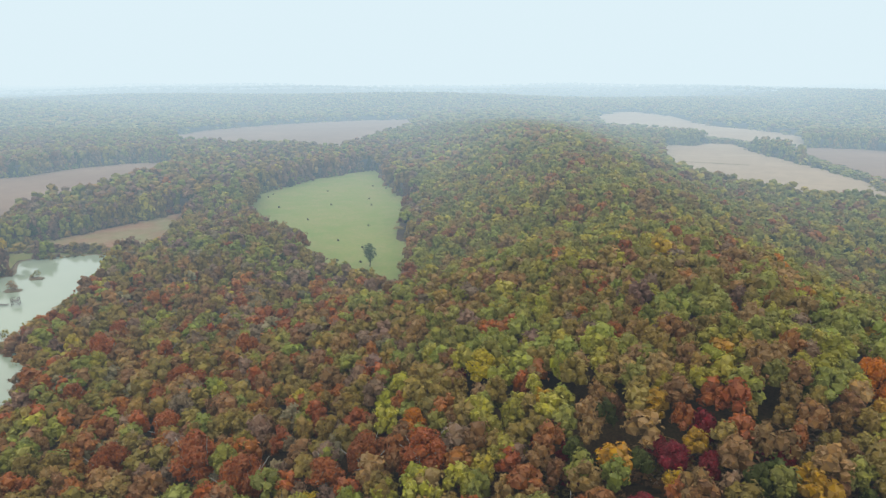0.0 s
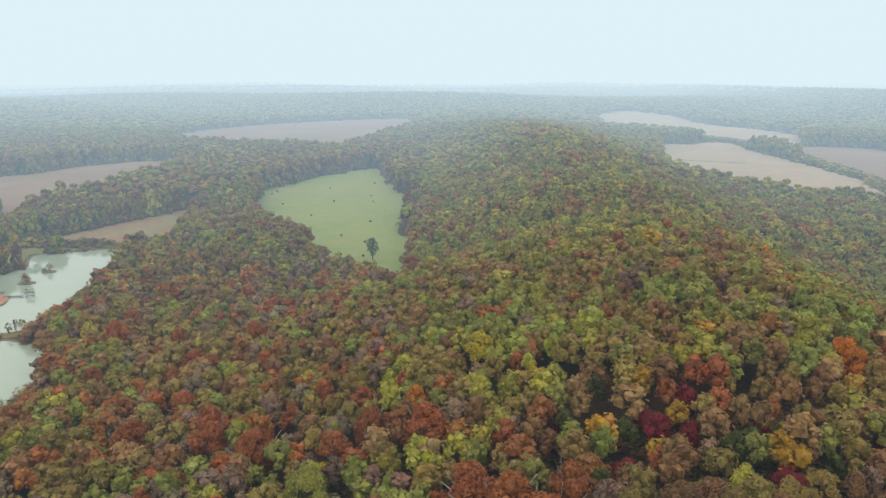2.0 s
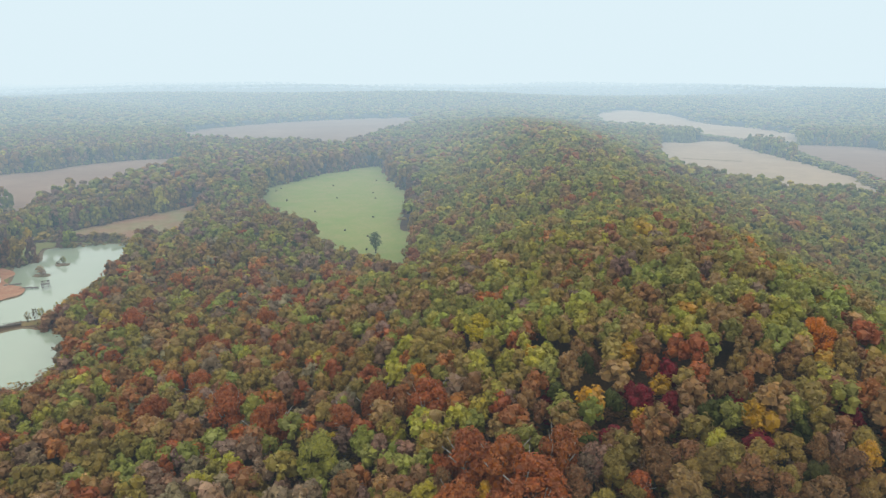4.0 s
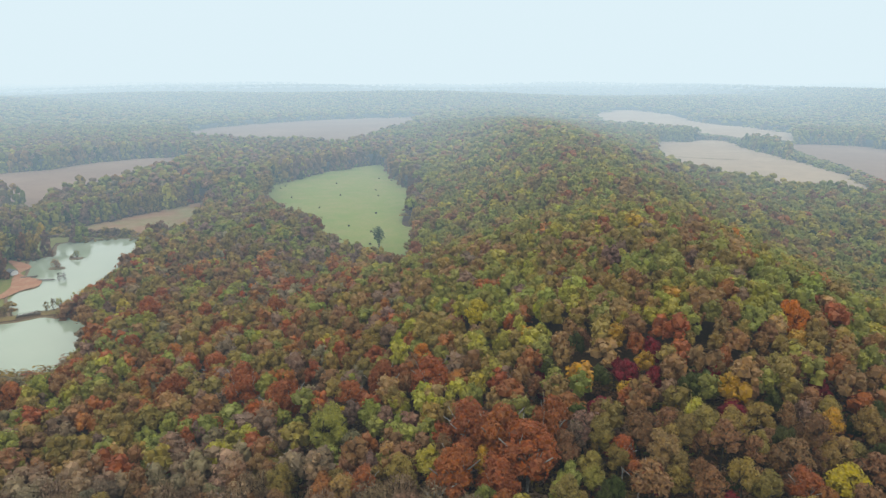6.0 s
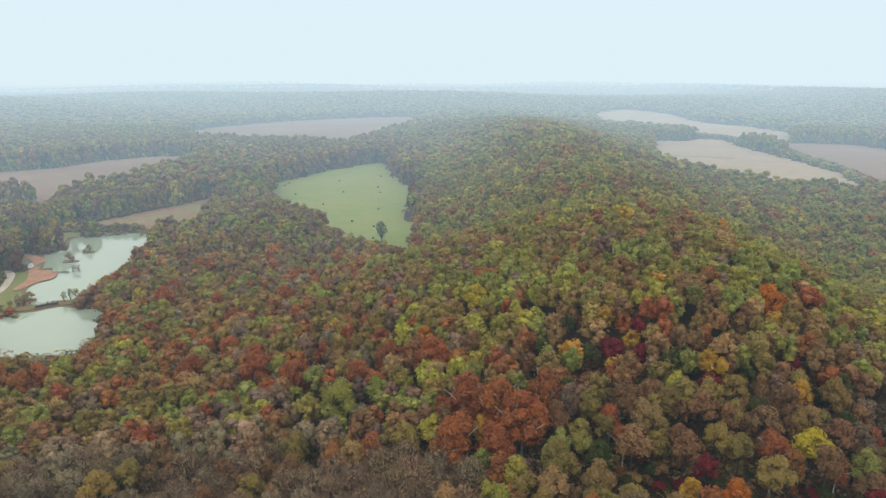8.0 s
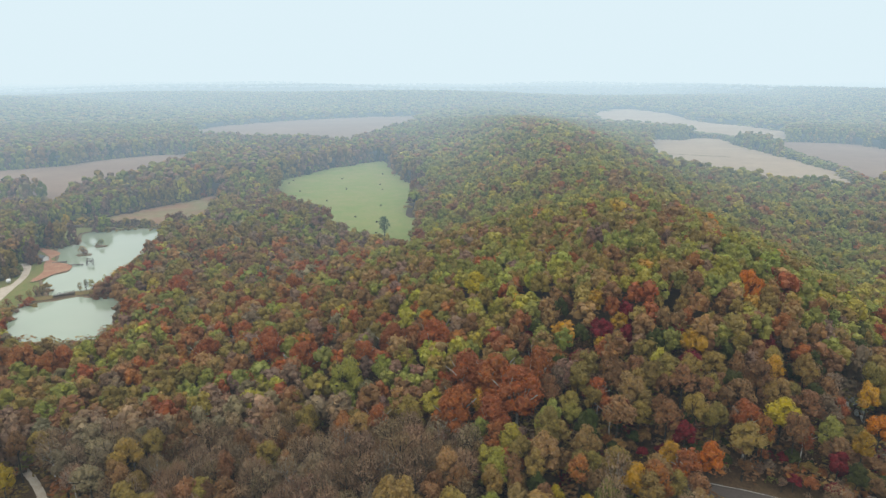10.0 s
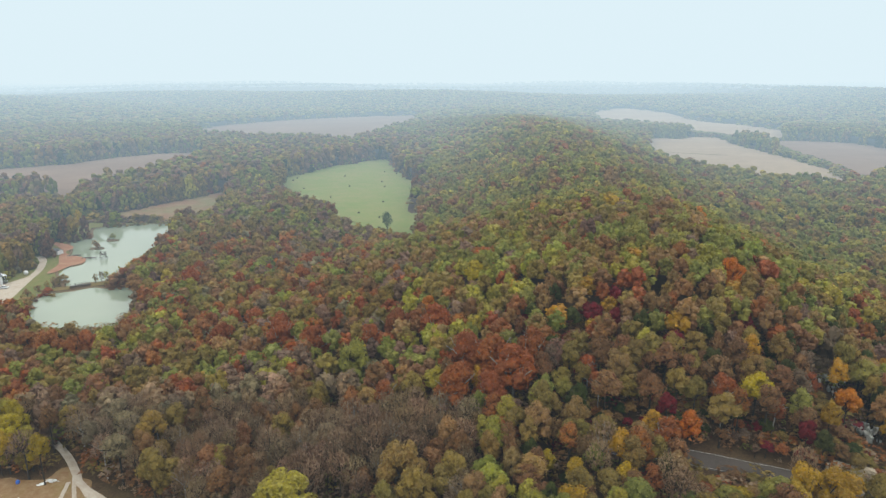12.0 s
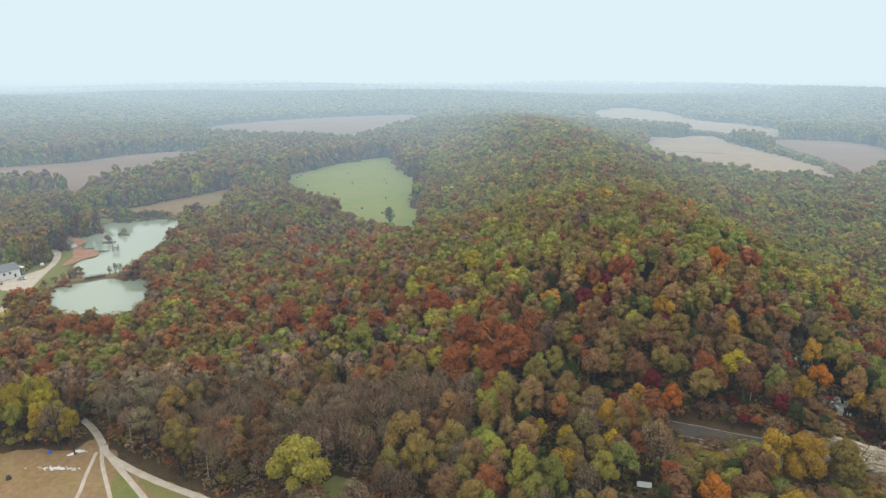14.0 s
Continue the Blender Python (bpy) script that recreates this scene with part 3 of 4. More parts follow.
def leaf_cards(n, size, seed, lobes=16, low=0.0, open_=0.0, loose=0.4, whole=0.35, wild=0.0, raised=True):
    """Sprays of leaves, each a small raised tuft, over the lobes of a crown of radius 1 and height 0..1: triangles by corners, three a tuft, or one where they lie flat."""
    r = np.random.default_rng(seed)
    cen, lr = lobe_layout(r, lobes, wild)
    tall = 1.9
    out = []
    while len(out) < (3 * n if raised else n):
        k = r.choice(lobes, p=lr ** 2 / (lr ** 2).sum())
        d = r.normal(size=3)
        d[2] = abs(d[2]) if r.random() < 0.75 else d[2]
        d /= np.linalg.norm(d)
        p = cen[k] + d * lr[k] * FLAT * r.uniform(0.9, 1.1)
        if p[2] < low or (np.linalg.norm((p - cen) / FLAT, axis=1) < lr * 0.84).any():
            continue
        if open_ and r.random() < open_ * (0.5 + 0.5 * np.sin(5 * p[0] + 4 * p[1] + seed)):
            continue
        g = p - np.array([0, 0, 0.15])
        nrm = d * (1 - whole) + whole * g / np.linalg.norm(g) + r.normal(size=3) * loose + np.array([0, 0, 0.3])
        nrm /= np.linalg.norm(nrm)
        u = np.cross(nrm, r.normal(size=3))
        u /= np.linalg.norm(u)
        v = np.cross(nrm, u)
        s = size * r.uniform(0.65, 1.3) * 0.58
        rim = [p + (cu * u * r.uniform(0.7, 1.3) + cv * v * r.uniform(0.7, 1.3)) * s / np.array([1, 1, tall]) for cu, cv in ((-0.87, -0.5), (0.87, -0.5), (0, 1))]
        if not raised:
            out.append(rim)
            continue
        tip = p + (nrm * r.uniform(0.3, 0.75) + u * r.uniform(-0.3, 0.3)) * s / np.array([1, 1, tall])
        out += [[rim[0], rim[1], tip], [rim[1], rim[2], tip], [rim[2], rim[0], tip]]
    return np.array(out)


def puffs(seed, lobes, around, rings, wild=0.0, size=1.0, low=-0.05):
    """The rounded, lumpy leaf masses of a crown, without the faces that lie inside one another; and the tone of each."""
    r = np.random.default_rng(seed)
    cen, lr = lobe_layout(r, lobes, wild)
    lr = lr * size
    out, tone = [], []
    for k in range(lobes):
        turn = r.uniform(0, 6.28)
        shade = r.uniform(0.86, 1.14)
        rows = []
        for j in range(rings):
            e = -0.45 + (j / rings) * (np.pi / 2 + 0.45)
            a = np.linspace(0, 2 * np.pi, around, endpoint=False) + turn + 0.5 * j + r.uniform(-0.25, 0.25, around)
            rr = r.uniform(0.84, 1.14, around) * lr[k]
            rows.append(cen[k] + np.stack([rr * np.cos(e) * np.cos(a), rr * np.cos(e) * np.sin(a), rr * np.sin(e)], 1) * FLAT)
        top = cen[k] + np.array([r.uniform(-0.2, 0.2), r.uniform(-0.2, 0.2), 1]) * lr[k] * FLAT
        for j in range(rings):
            for i in range(around):
                p, q = rows[j][i], rows[j][(i + 1) % around]
                if j + 1 < rings:
                    u, v = rows[j + 1][i], rows[j + 1][(i + 1) % around]
                    tris = [[p, q, u], [q, v, u]]
                else:
                    tris = [[p, q, top]]
                for tri in tris:
                    c = (tri[0] + tri[1] + tri[2]) / 3
                    d = np.linalg.norm((c - cen) / FLAT, axis=1) / lr
                    d[k] = 9
                    if c[2] > low and d.min() > 0.8:
                        out.append(tri), tone.append(shade)
    return np.array(out), np.array(tone)


def crown_of(seed, lobes, around, rings, cards, size, wild=0.35, loose=0.3, body=0.92):
    """A crown for the woods: leaf masses with leaf clumps over them, and the tone of each piece."""
    tris, tone = puffs(seed, lobes, around, rings, wild, body)
    if cards:
        more = leaf_cards(cards, size, seed, lobes, 0.0, loose=loose, whole=0.25, wild=wild)
        tris, tone = np.concatenate([tris, more]), np.concatenate([tone, np.repeat(np.random.default_rng(seed).uniform(0.78, 1.22, cards), 3)])
    return tris, tone


def cards_mesh(name, cards, mat):
    n = len(cards)
    return mesh_of(name, cards.reshape(-1, 3), np.arange(3 * n).reshape(n, 3), mat)


def limb_mesh(name, seed, mat):
    """A limb that forks out of the stem into the crown (radius 1, height 0..1)."""
    r = random.Random(seed)
    bm = bmesh.new()
    z0 = r.uniform(-0.1, 0.25)
    m = Vector((0.35, r.uniform(-0.1, 0.1), z0 + r.uniform(0.2, 0.35)))
    stick(bm, (0, 0, z0), m, 0.04, 0.028, 4)
    stick(bm, m, (0.88, r.uniform(-0.3, 0.3), m.z + r.uniform(0.1, 0.4)), 0.022, 0.006, 4)
    for _ in range(2):
        stick(bm, m, m + Vector((r.uniform(-0.3, 0.3), r.uniform(-0.4, 0.4), r.uniform(0.3, 0.5))), 0.018, 0.005, 3)
    me = bpy.data.meshes.new(name)
    bm.to_mesh(me)
    bm.free()
    me.materials.append(mat)
    return me


def trunk_mesh(name, mat):
    bm = bmesh.new()
    stick(bm, (0, 0, -0.95), (0.01, 0, -0.75), 0.085, 0.055, 7)
    stick(bm, (0.01, 0, -0.75), (0.0, 0.015, 0.0), 0.055, 0.042, 7)
    stick(bm, (0, 0.015, 0.0), (-0.01, 0, 0.7), 0.042, 0.008, 5)
    me = bpy.data.meshes.new(name)
    bm.to_mesh(me)
    bm.free()
    me.materials.append(mat)
    return me


def twig_cards(n, seed):
    """Fine twigs of a leafless crown: thin slivers that fan upwards and outwards."""
    r = np.random.default_rng(seed)
    out = []
    for _ in range(n):
        d = r.normal(size=3)
        d[2] = abs(d[2])
        d /= np.linalg.norm(d)
        p = d * np.array([0.92, 0.92, 0.9]) * r.uniform(0.25, 1.0) ** 0.5 + np.array([0, 0, 0.02])
        g = d * 0.7 + r.normal(size=3) * 0.45 + np.array([0, 0, 0.5])
        g /= np.linalg.norm(g)
        w = np.cross(g, r.normal(size=3))
        w *= 0.016 / np.linalg.norm(w)
        s = r.uniform(0.14, 0.34)
        out.append([p - w, p + w, p + g * s])
    return np.array(out)


NEAR = (T_Y < 97) | (np.arange(len(T_X)) < len(sx)) & (T_Y < 260)
def leafy(seed, lobes, cards, size, open_=0.0, loose=0.32, wild=0.5, body=0.86, around=6):
    return cards_mesh("crown", np.concatenate([puffs(seed, lobes, around, 3, wild, body)[0], leaf_cards(cards, size, seed, lobes, open_=open_, loose=loose, wild=wild, raised=False)]), M_LEAF)


CROWNS = [leafy(20 + k, 8 + k % 4, 820, 0.125) for k in range(8)]
OPEN = [leafy(40 + k, 10, 780, 0.125, 0.5, 0.45, 0.6, 0.72) for k in range(5)]
GREAT = [leafy(50 + k, 17, 2400, 0.08, 0.3, 0.4, 0.8, 0.86, 7) for k in range(3)]
SYCAMORE = [leafy(55 + k, 17, 2200, 0.085, 0.5, 0.5, 0.8, 0.74) for k in range(3)]
SPARSE = [cards_mesh("crown", np.concatenate([twig_cards(560, 60 + k), leaf_cards(260, 0.11, 66 + k, 14, open_=0.5, raised=False)]), M_LEAF) for k in range(4)]
BOUGHS = {p: [limb_mesh("limb", 80 + k, M_PALE if p else M_BARK) for k in range(5)] for p in (False, True)}
SPECIES = dict(green="oak_tree", olive="oak_tree", tan="white_oak_tree", brown="white_oak_tree", lime="hickory_tree", deep="cedar_tree", rust="ash_tree", red="sycamore_tree",
               scarlet="red_maple_tree", orange="maple_tree", yellow="maple_tree", gold="maple_tree", mauve="ash_tree", bare="bare_tree", grey="willow_tree")
TRUNKS = {False: trunk_mesh("trunk", M_BARK), True: trunk_mesh("trunk", M_PALE)}


def plant(x, y, z, r, h, kind_, colour, k):
    """One tree as a thing: trunk, limbs and crown."""
    pale = kind_ == "red" or kind_ == "bare" and k % 5 == 0
    tree = thing(SPECIES[kind_], (x, y, z), SAID[kind_], "tree", SPECIES[kind_].replace("_", " ") + "s of the near wood", rng.uniform(0, 360))
    up = h * (0.34 if r > 5.4 else 0.55)
    crown = SPARSE[k % 4] if kind_ == "bare" else SYCAMORE[k % 3] if kind_ == "red" and r > 4.8 else GREAT[k % 3] if r > 5.4 else OPEN[k % 5] if kind_ in ("red", "mauve", "rust", "grey", "brown") else CROWNS[k % 8]
    for name, me, size, turn in (("trunk", TRUNKS[pale], up / 0.93, 0), ("crown", crown, h - up, 0), *(("limb", BOUGHS[pale][(k + j) % 5], h - up, 90 * j + 20 * (k % 4)) for j in range(4))):
        ob = new(name, me)
        ob.parent = tree
        ob.matrix_basis = pose(0, 0, up, 0, 0, turn) @ Matrix.Diagonal((r, r * (1.0, 0.82, 1.16)[k % 3], size, 1))
        ob.color = (*colour, 1)


for k in np.nonzero(NEAR)[0]:
    plant(T_X[k], T_Y[k], T_Z[k], T_R[k], T_H[k], T_K[k], T_C[k], int(k))


def woods(name, x, y, z, r, h, colour, templates, label, foot=None):
    """A wood in one piece: leaf clumps over every crown, each tree in its own colour."""
    foot = np.full(len(x), 0.5) if foot is None else foot
    pick = rng.integers(len(templates), size=len(x))
    ang = rng.uniform(0, 2 * np.pi, len(x))
    vs, cs = [], []
    for t, (tpl, tone) in enumerate(templates):
        s = pick == t
        n, c = s.sum(), np.cos(ang[s])[:, None]
        sn = np.sin(ang[s])[:, None]
        p = tpl.reshape(1, -1, 3)
        R, H = r[s][:, None], h[s][:, None]
        px = x[s][:, None] + R * (p[..., 0] * c - p[..., 1] * sn)
        py = y[s][:, None] + R * (p[..., 0] * sn + p[..., 1] * c)
        F = foot[s][:, None]
        pz = z[s][:, None] + H * (F + (1 - F) * p[..., 2])
        vs.append(np.stack([px, py, pz], -1).reshape(-1, 3))
        cs.append((colour[s][:, None, :] * np.repeat(tone, 3)[None, :, None]).reshape(-1, 3))
    v, c = np.concatenate(vs), np.concatenate(cs)
    n = len(v) // 3
    me = bpy.data.meshes.new(name)
    me.vertices.add(len(v))
    me.vertices.foreach_set("co", v.astype(np.float32).ravel())
    me.loops.add(len(v))
    me.loops.foreach_set("vertex_index", np.arange(len(v), dtype=np.int32))
    me.polygons.add(n)
    me.polygons.foreach_set("loop_start", np.arange(0, 3 * n, 3, dtype=np.int32))
    at = me.color_attributes.new("leaf", "FLOAT_COLOR", "POINT")
    at.data.foreach_set("color", np.concatenate([c, np.ones((len(c), 1))], 1).astype(np.float32).ravel())
    me.update(calc_edges=True)
    me.materials.append(M_WOODS)
    return tagged(new(name, me), label, "woodland", kind="stuff")


far_out = np.hypot(T_X, T_Y)


def hem(x, y, z, r, h, c):
    """A wood with its open edges hemmed by low growth that reaches the ground."""
    far = np.hypot(x, y + 60)
    edge = np.zeros(len(x), bool)
    for d in (6, 11):
        edge |= open_land(x - d * x / far, y - d * (y + 60) / far)
    out = [np.concatenate([v, *more]) for v, more in ((x, [x[edge] - 2 * x[edge] / far[edge] + q for q in (-2.4, 2.0)]), (y, [y[edge] - 2.5, y[edge] - 1.8]), (z, [z[edge]] * 2),
                                                      (r, [r[edge] * 0.8, r[edge] * 0.7]), (h, [h[edge] * 0.5, h[edge] * 0.36]), (c, [c[edge] * 0.95, c[edge][::-1] * 0.95]))]
    foot = np.concatenate([np.where(edge, 0.3, 0.57), np.zeros(2 * edge.sum())])
    return *out, foot


for near, far, shape, label in (
        (0, 190, lambda k: crown_of(200 + k, 8 + k % 3, 5, 2, 78, 0.25), "mixed autumn woodland on the nose of the ridge"),
        (190, 300, lambda k: crown_of(220 + k, 7 + k % 3, 5, 2, 34, 0.36), "mixed autumn woodland over the ridge"),
        (300, 560, lambda k: crown_of(240 + k, 6 + k % 2, 4, 2, 14, 0.44), "mixed autumn woodland on ridge and valley floor"),
        (560, 1e9, lambda k: crown_of(260 + k, 4, 4, 2, 0, 0, body=1.0), "hazy mixed woodland between the fields")):
    s = ~NEAR & (far_out >= near) & (far_out < far)
    *wood, foot = hem(T_X[s], T_Y[s], T_Z[s], T_R[s], T_H[s], T_C[s])
    woods("far_woods" if near > 500 else "woods", *wood, [shape(k) for k in range(10)], label, foot)


# undergrowth below the near trees and along the banks
ux, uy = jittered(34, 125, 3.4, 4)
vx, vy = jittered(165, 200, 3.6, 0)
w = (vx < -125) & (vx > -235)
ux, uy = np.concatenate([ux, vx[w]]), np.concatenate([uy, vy[w]])
low_mix = dict(brown=32, olive=26, bare=20, rust=7, scarlet=2, green=8, tan=5)
uk = rng.choice(list(low_mix), size=len(ux), p=np.array(list(low_mix.values())) / 100)
uc = np.array([COLOURS[q] for q in uk]) * rng.uniform(0.6, 1.05, (len(ux), 1))
uh = rng.uniform(1.5, 6.0, len(ux))
woods("undergrowth", ux, uy, ground_z(ux, uy) - 0.8, uh * rng.uniform(0.55, 0.8, len(ux)), uh + 0.6, uc, [(leaf_cards(48, 0.36, 160 + q, 5, raised=False), np.ones(48)) for q in range(5)], "brown and olive undergrowth below the trees")


def backwoods(name, y0, y1, gap, lobes, label):
    x, y = jittered(y0, y1, gap, 20)
    names = MIXES["hills"]
    k = rng.choice(list(names), size=len(x), p=np.array(list(names.values())) / sum(names.values()))
    c = np.array([COLOURS[q] for q in k]) * rng.uniform(0.9, 1.08, (len(x), 1))
    r = gap * rng.uniform(0.62, 0.95, len(x))
    h = hedge(x, y, rng.uniform(13, 19, len(x)))
    r = np.minimum(r, h)
    *wood, foot = hem(x, y, ground_z(x, y), r, h, c)
    woods(name, *wood, [crown_of(280 + q, lobes, 4, 2, 0, 0) for q in range(8)], label, foot)


backwoods("hill_woods", 1080, 2400, 17.0, 2, "hazy woodland over the valley and lower hills")
backwoods("distant_woods", 2400, 4950, 60.0, 3, "distant wooded hills lost in mist")

# ---- the meadow ----
pine = thing("pine_tree", (-41.5, 345, float(ground_z(-41.5, 345))), "lone dark green pine standing in the meadow", "tree")
bm = bmesh.new()
stick(bm, (0, 0, 0), (0.1, 0, 5), 0.3, 0.22, 8)
stick(bm, (0.1, 0, 5), (0, 0.1, 12.6), 0.22, 0.04, 6)
part("trunk", bm, M_BARK, pine)
r_ = np.random.default_rng(5)
tiers = []
for k in range(34):
    z = 2.6 + 10.2 * (k / 33)
    reach = 3.7 * math.sin(math.pi * (0.16 + 0.80 * (1 - k / 33))) ** 0.8 * r_.uniform(0.75, 1.1)
    a = k * 2.4
    c = np.array([reach * 0.62 * math.cos(a), reach * 0.62 * math.sin(a), z])
    blob = leaf_cards(26, 0.5, 300 + k, 4)
    tiers.append(blob * np.array([reach * 0.62, reach * 0.62, 1.5]) + c - np.array([0, 0, 0.5]))
crown = part("crown", cards_mesh("crown", np.concatenate(tiers), M_LEAF), None, pine)
crown.color = (0.055, 0.085, 0.035, 1)


def hay_bale():
    bale = thing("hay_bale", (0, 0, 0), "round dark weathered hay bale on the meadow", "hay bale", "hay bales on the meadow")
    bm = bmesh.new()
    made = bmesh.ops.create_cone(bm, cap_ends=True, segments=18, radius1=0.65, radius2=0.65, depth=1.2, matrix=pose(0, 0, 0.61, 0, 90, 0))
    bmesh.ops.bevel(bm, geom=[e for e in bm.edges if len(e.link_faces) == 2 and e.calc_face_angle(0) > 1], offset=0.14, segments=2, affect="EDGES")
    for v in bm.verts:
        v.co += Vector((noise.noise(v.co * 2), noise.noise(v.co * 2 + Vector((5, 0, 0))), 0)) * 0.06
        v.co.z = max(v.co.z, 0.0)
    part("roll", bm, M_HAY, bale)
    return bale


BALES = [(-155, 571), (-156, 557), (-164, 543), (-136, 515), (-108, 586), (-94, 523), (-102, 466), (-69, 617), (-55, 604), (-65, 549), (-60, 521), (-54, 446), (-69, 403), (-51, 386), (-62, 356), (-48, 353)]
first = hay_bale()
for k, (x, y) in enumerate(BALES):
    m = pose(x, y, float(ground_z(x, y)) + 0.22, 0, 0, 47 * k)
    if k:
        copy_thing(first, m)
    else:
        first.matrix_basis = m

# ---- the ponds ----
sheet("clay_bank", curve_round([(-268, 337), (-254, 330), (-246, 322), (-246, 312), (-237, 304), (-226, 299), (-221, 288), (-225, 281), (-227, 268), (-231, 268), (-234, 284), (-243, 300), (-252, 318), (-266, 332)], 3), M_CLAY, 0.62, "bare red clay bank sloping to the pond", "bank", 6)
dam = curve_round([(-216, 237), (-209, 241), (-203.5, 243.5)], 6, False), curve_round([(-195, 248.5), (-188, 252), (-180, 259), (-172, 268)], 6, False)
for line in dam:
    verts, faces = [], []
    for i, (x, y) in enumerate(line):
        a, b = line[max(i - 1, 0)], line[min(i + 1, len(line) - 1)]
        t = (Vector(b) - Vector(a)).normalized()
        w = 3.2 + 0.6 * noise.noise((x * 0.3, y * 0.3, 2))
        if i in (0, len(line) - 1):
            w *= 0.7
        for u, z in ((-1, 3.4), (-0.55, 4.0), (0.1, 4.3 + 0.2 * noise.noise((x, y, 0))), (0.55, 4.0), (1, 3.4)):
            verts.append((x - t.y * u * w, y + t.x * u * w, z))
        if i:
            faces += [(5 * i - 5 + k, 5 * i - 4 + k, 5 * i + 1 + k, 5 * i + k) for k in range(4)]
    faces += [(0, 1, 2, 3, 4), tuple(range(len(verts) - 1, len(verts) - 6, -1))]
    tagged(new("causeway", mesh_of("causeway", verts, faces, M_VERGE)), "earthen causeway between the two ponds", "causeway", kind="structure")

bridge = thing("footbridge", (-199.2, 246, 3.72), "small grey timber footbridge across the causeway gap", "bridge", turn=31)
bm = bmesh.new()
for k in range(2):
    box(bm, -5.2, -0.8 + 1.45 * k, 0.22, 5.2, -0.65 + 1.45 * k, 0.4, 0.02)
part("beam", bm, M_WOOD, bridge)
plank = box(bmesh.new(), -0.13, -0.95, 0, 0.13, 0.95, 0.05, 0.01)
me = bpy.data.meshes.new("plank")
plank.to_mesh(me)
plank.free()
for k in range(34):
    part("plank", me, M_WOOD, bridge).location = (-4.95 + 0.3 * k, 0, 0.41 + 0.22 * math.sin(math.pi * k / 33))
for sy_ in (-0.9, 0.9):
    for k in range(5):
        part("post", box(bmesh.new(), -0.05, -0.05, 0.3, 0.05, 0.05, 1.4), M_WOOD, bridge).location = (-4.6 + 2.3 * k, sy_, 0)
    part("rail", stick(bmesh.new(), (-4.7, sy_, 1.42), (4.7, sy_, 1.42), 0.05, 0.05), M_WOOD, bridge)


def island(at, r, label):
    bm = bmesh.new()
    bmesh.ops.create_icosphere(bm, subdivisions=3, radius=1)
    for v in bm.verts:
        q = 1 + 0.35 * noise.noise(v.co * 1.6 + Vector((at[0], 0, 0)))
        v.co = Vector((v.co.x * r * q, v.co.y * r * 0.75 * q, max(v.co.z, -0.3) * 1.0 * q))
    ob = part("island", bm, M_BANK)
    ob.location = (at[0], at[1], 3.5)
    return tagged(ob, label, "island", kind="structure")


def bush(at, r, h, colour, label, seed, name="shrub", thin=False):
    """A shrub: a few stems under a clump of leaves."""
    sh = thing(name, at, label, "shrub")
    bm = bmesh.new()
    q = random.Random(seed)
    for k in range(5):
        a = k * 1.26 + q.uniform(-0.3, 0.3)
        stick(bm, (0.1 * math.cos(a), 0.1 * math.sin(a), 0), (r * 0.5 * math.cos(a), r * 0.5 * math.sin(a), h * 0.75), 0.07, 0.02, 4)
    part("stem", bm, M_BARK, sh)
    cards = leaf_cards(150 if thin else 220, 0.26 if thin else 0.24, 400 + seed, 12, open_=0.85 if thin else 0.2)
    c = part("leaf_crown", cards_mesh("leaf_crown", cards * np.array([r, r, h * 0.8]) + np.array([0, 0, h * 0.2]), M_LEAF), None, sh)
    c.color = (*colour, 1)
    return sh


island((-231, 322), 4.6, "small muddy island in the upper pond")
island((-231.5, 343), 4.4, "low muddy island with a green bush")
bush((-232, 323, 4.2), 2.6, 5.0, COLOURS["tan"], "tan shrub with thin leaves on an island", 1)
bush((-229.4, 321, 4.1), 1.8, 3.4, COLOURS["brown"], "brown shrub on an island bank", 2)
bush((-231, 343.5, 4.3), 2.3, 4.6, COLOURS["green"], "round green shrub on an island", 3)
bush((-233.6, 342.5, 4.0), 1.3, 2.2, COLOURS["olive"], "low olive shrub on an island", 4)
for k, (x, y, r, h, c) in enumerate(((-193, 250, 1.6, 5.5, "olive"), (-190.5, 251.5, 1.5, 7, "grey"), (-188, 252.5, 1.7, 6.5, "lime"), (-185.5, 254.5, 1.9, 3.8, "deep"), (-183, 257, 1.7, 7.5, "lime"), (-181, 259, 1.5, 6.5, "olive"), (-178.5, 261.5, 1.8, 8, "lime"),
                                     (-206, 243.5, 1.4, 5, "bare"), (-208.5, 242.5, 1.5, 6, "grey"), (-211, 242, 1.6, 6.5, "bare"), (-213.5, 240, 1.6, 5, "olive"), (-216, 236, 2.2, 4, "brown"), (-217.5, 229, 2.4, 4.2, "brown"), (-214.5, 222, 2.2, 3.6, "olive"), (-213.5, 213, 2.4, 4.4, "bare"), (-208, 203, 2.6, 5, "olive"), (-204, 196, 2.5, 5.2, "bare"))):
    bush((x, y, 3.6 if k > 9 else 4.0), r, h, COLOURS[c], "thin %s waterside sapling" % dict(olive="olive", grey="grey-leaved", lime="yellow-green", deep="dark green", bare="bare brown", brown="brown")[c], 20 + k, "sapling", True)

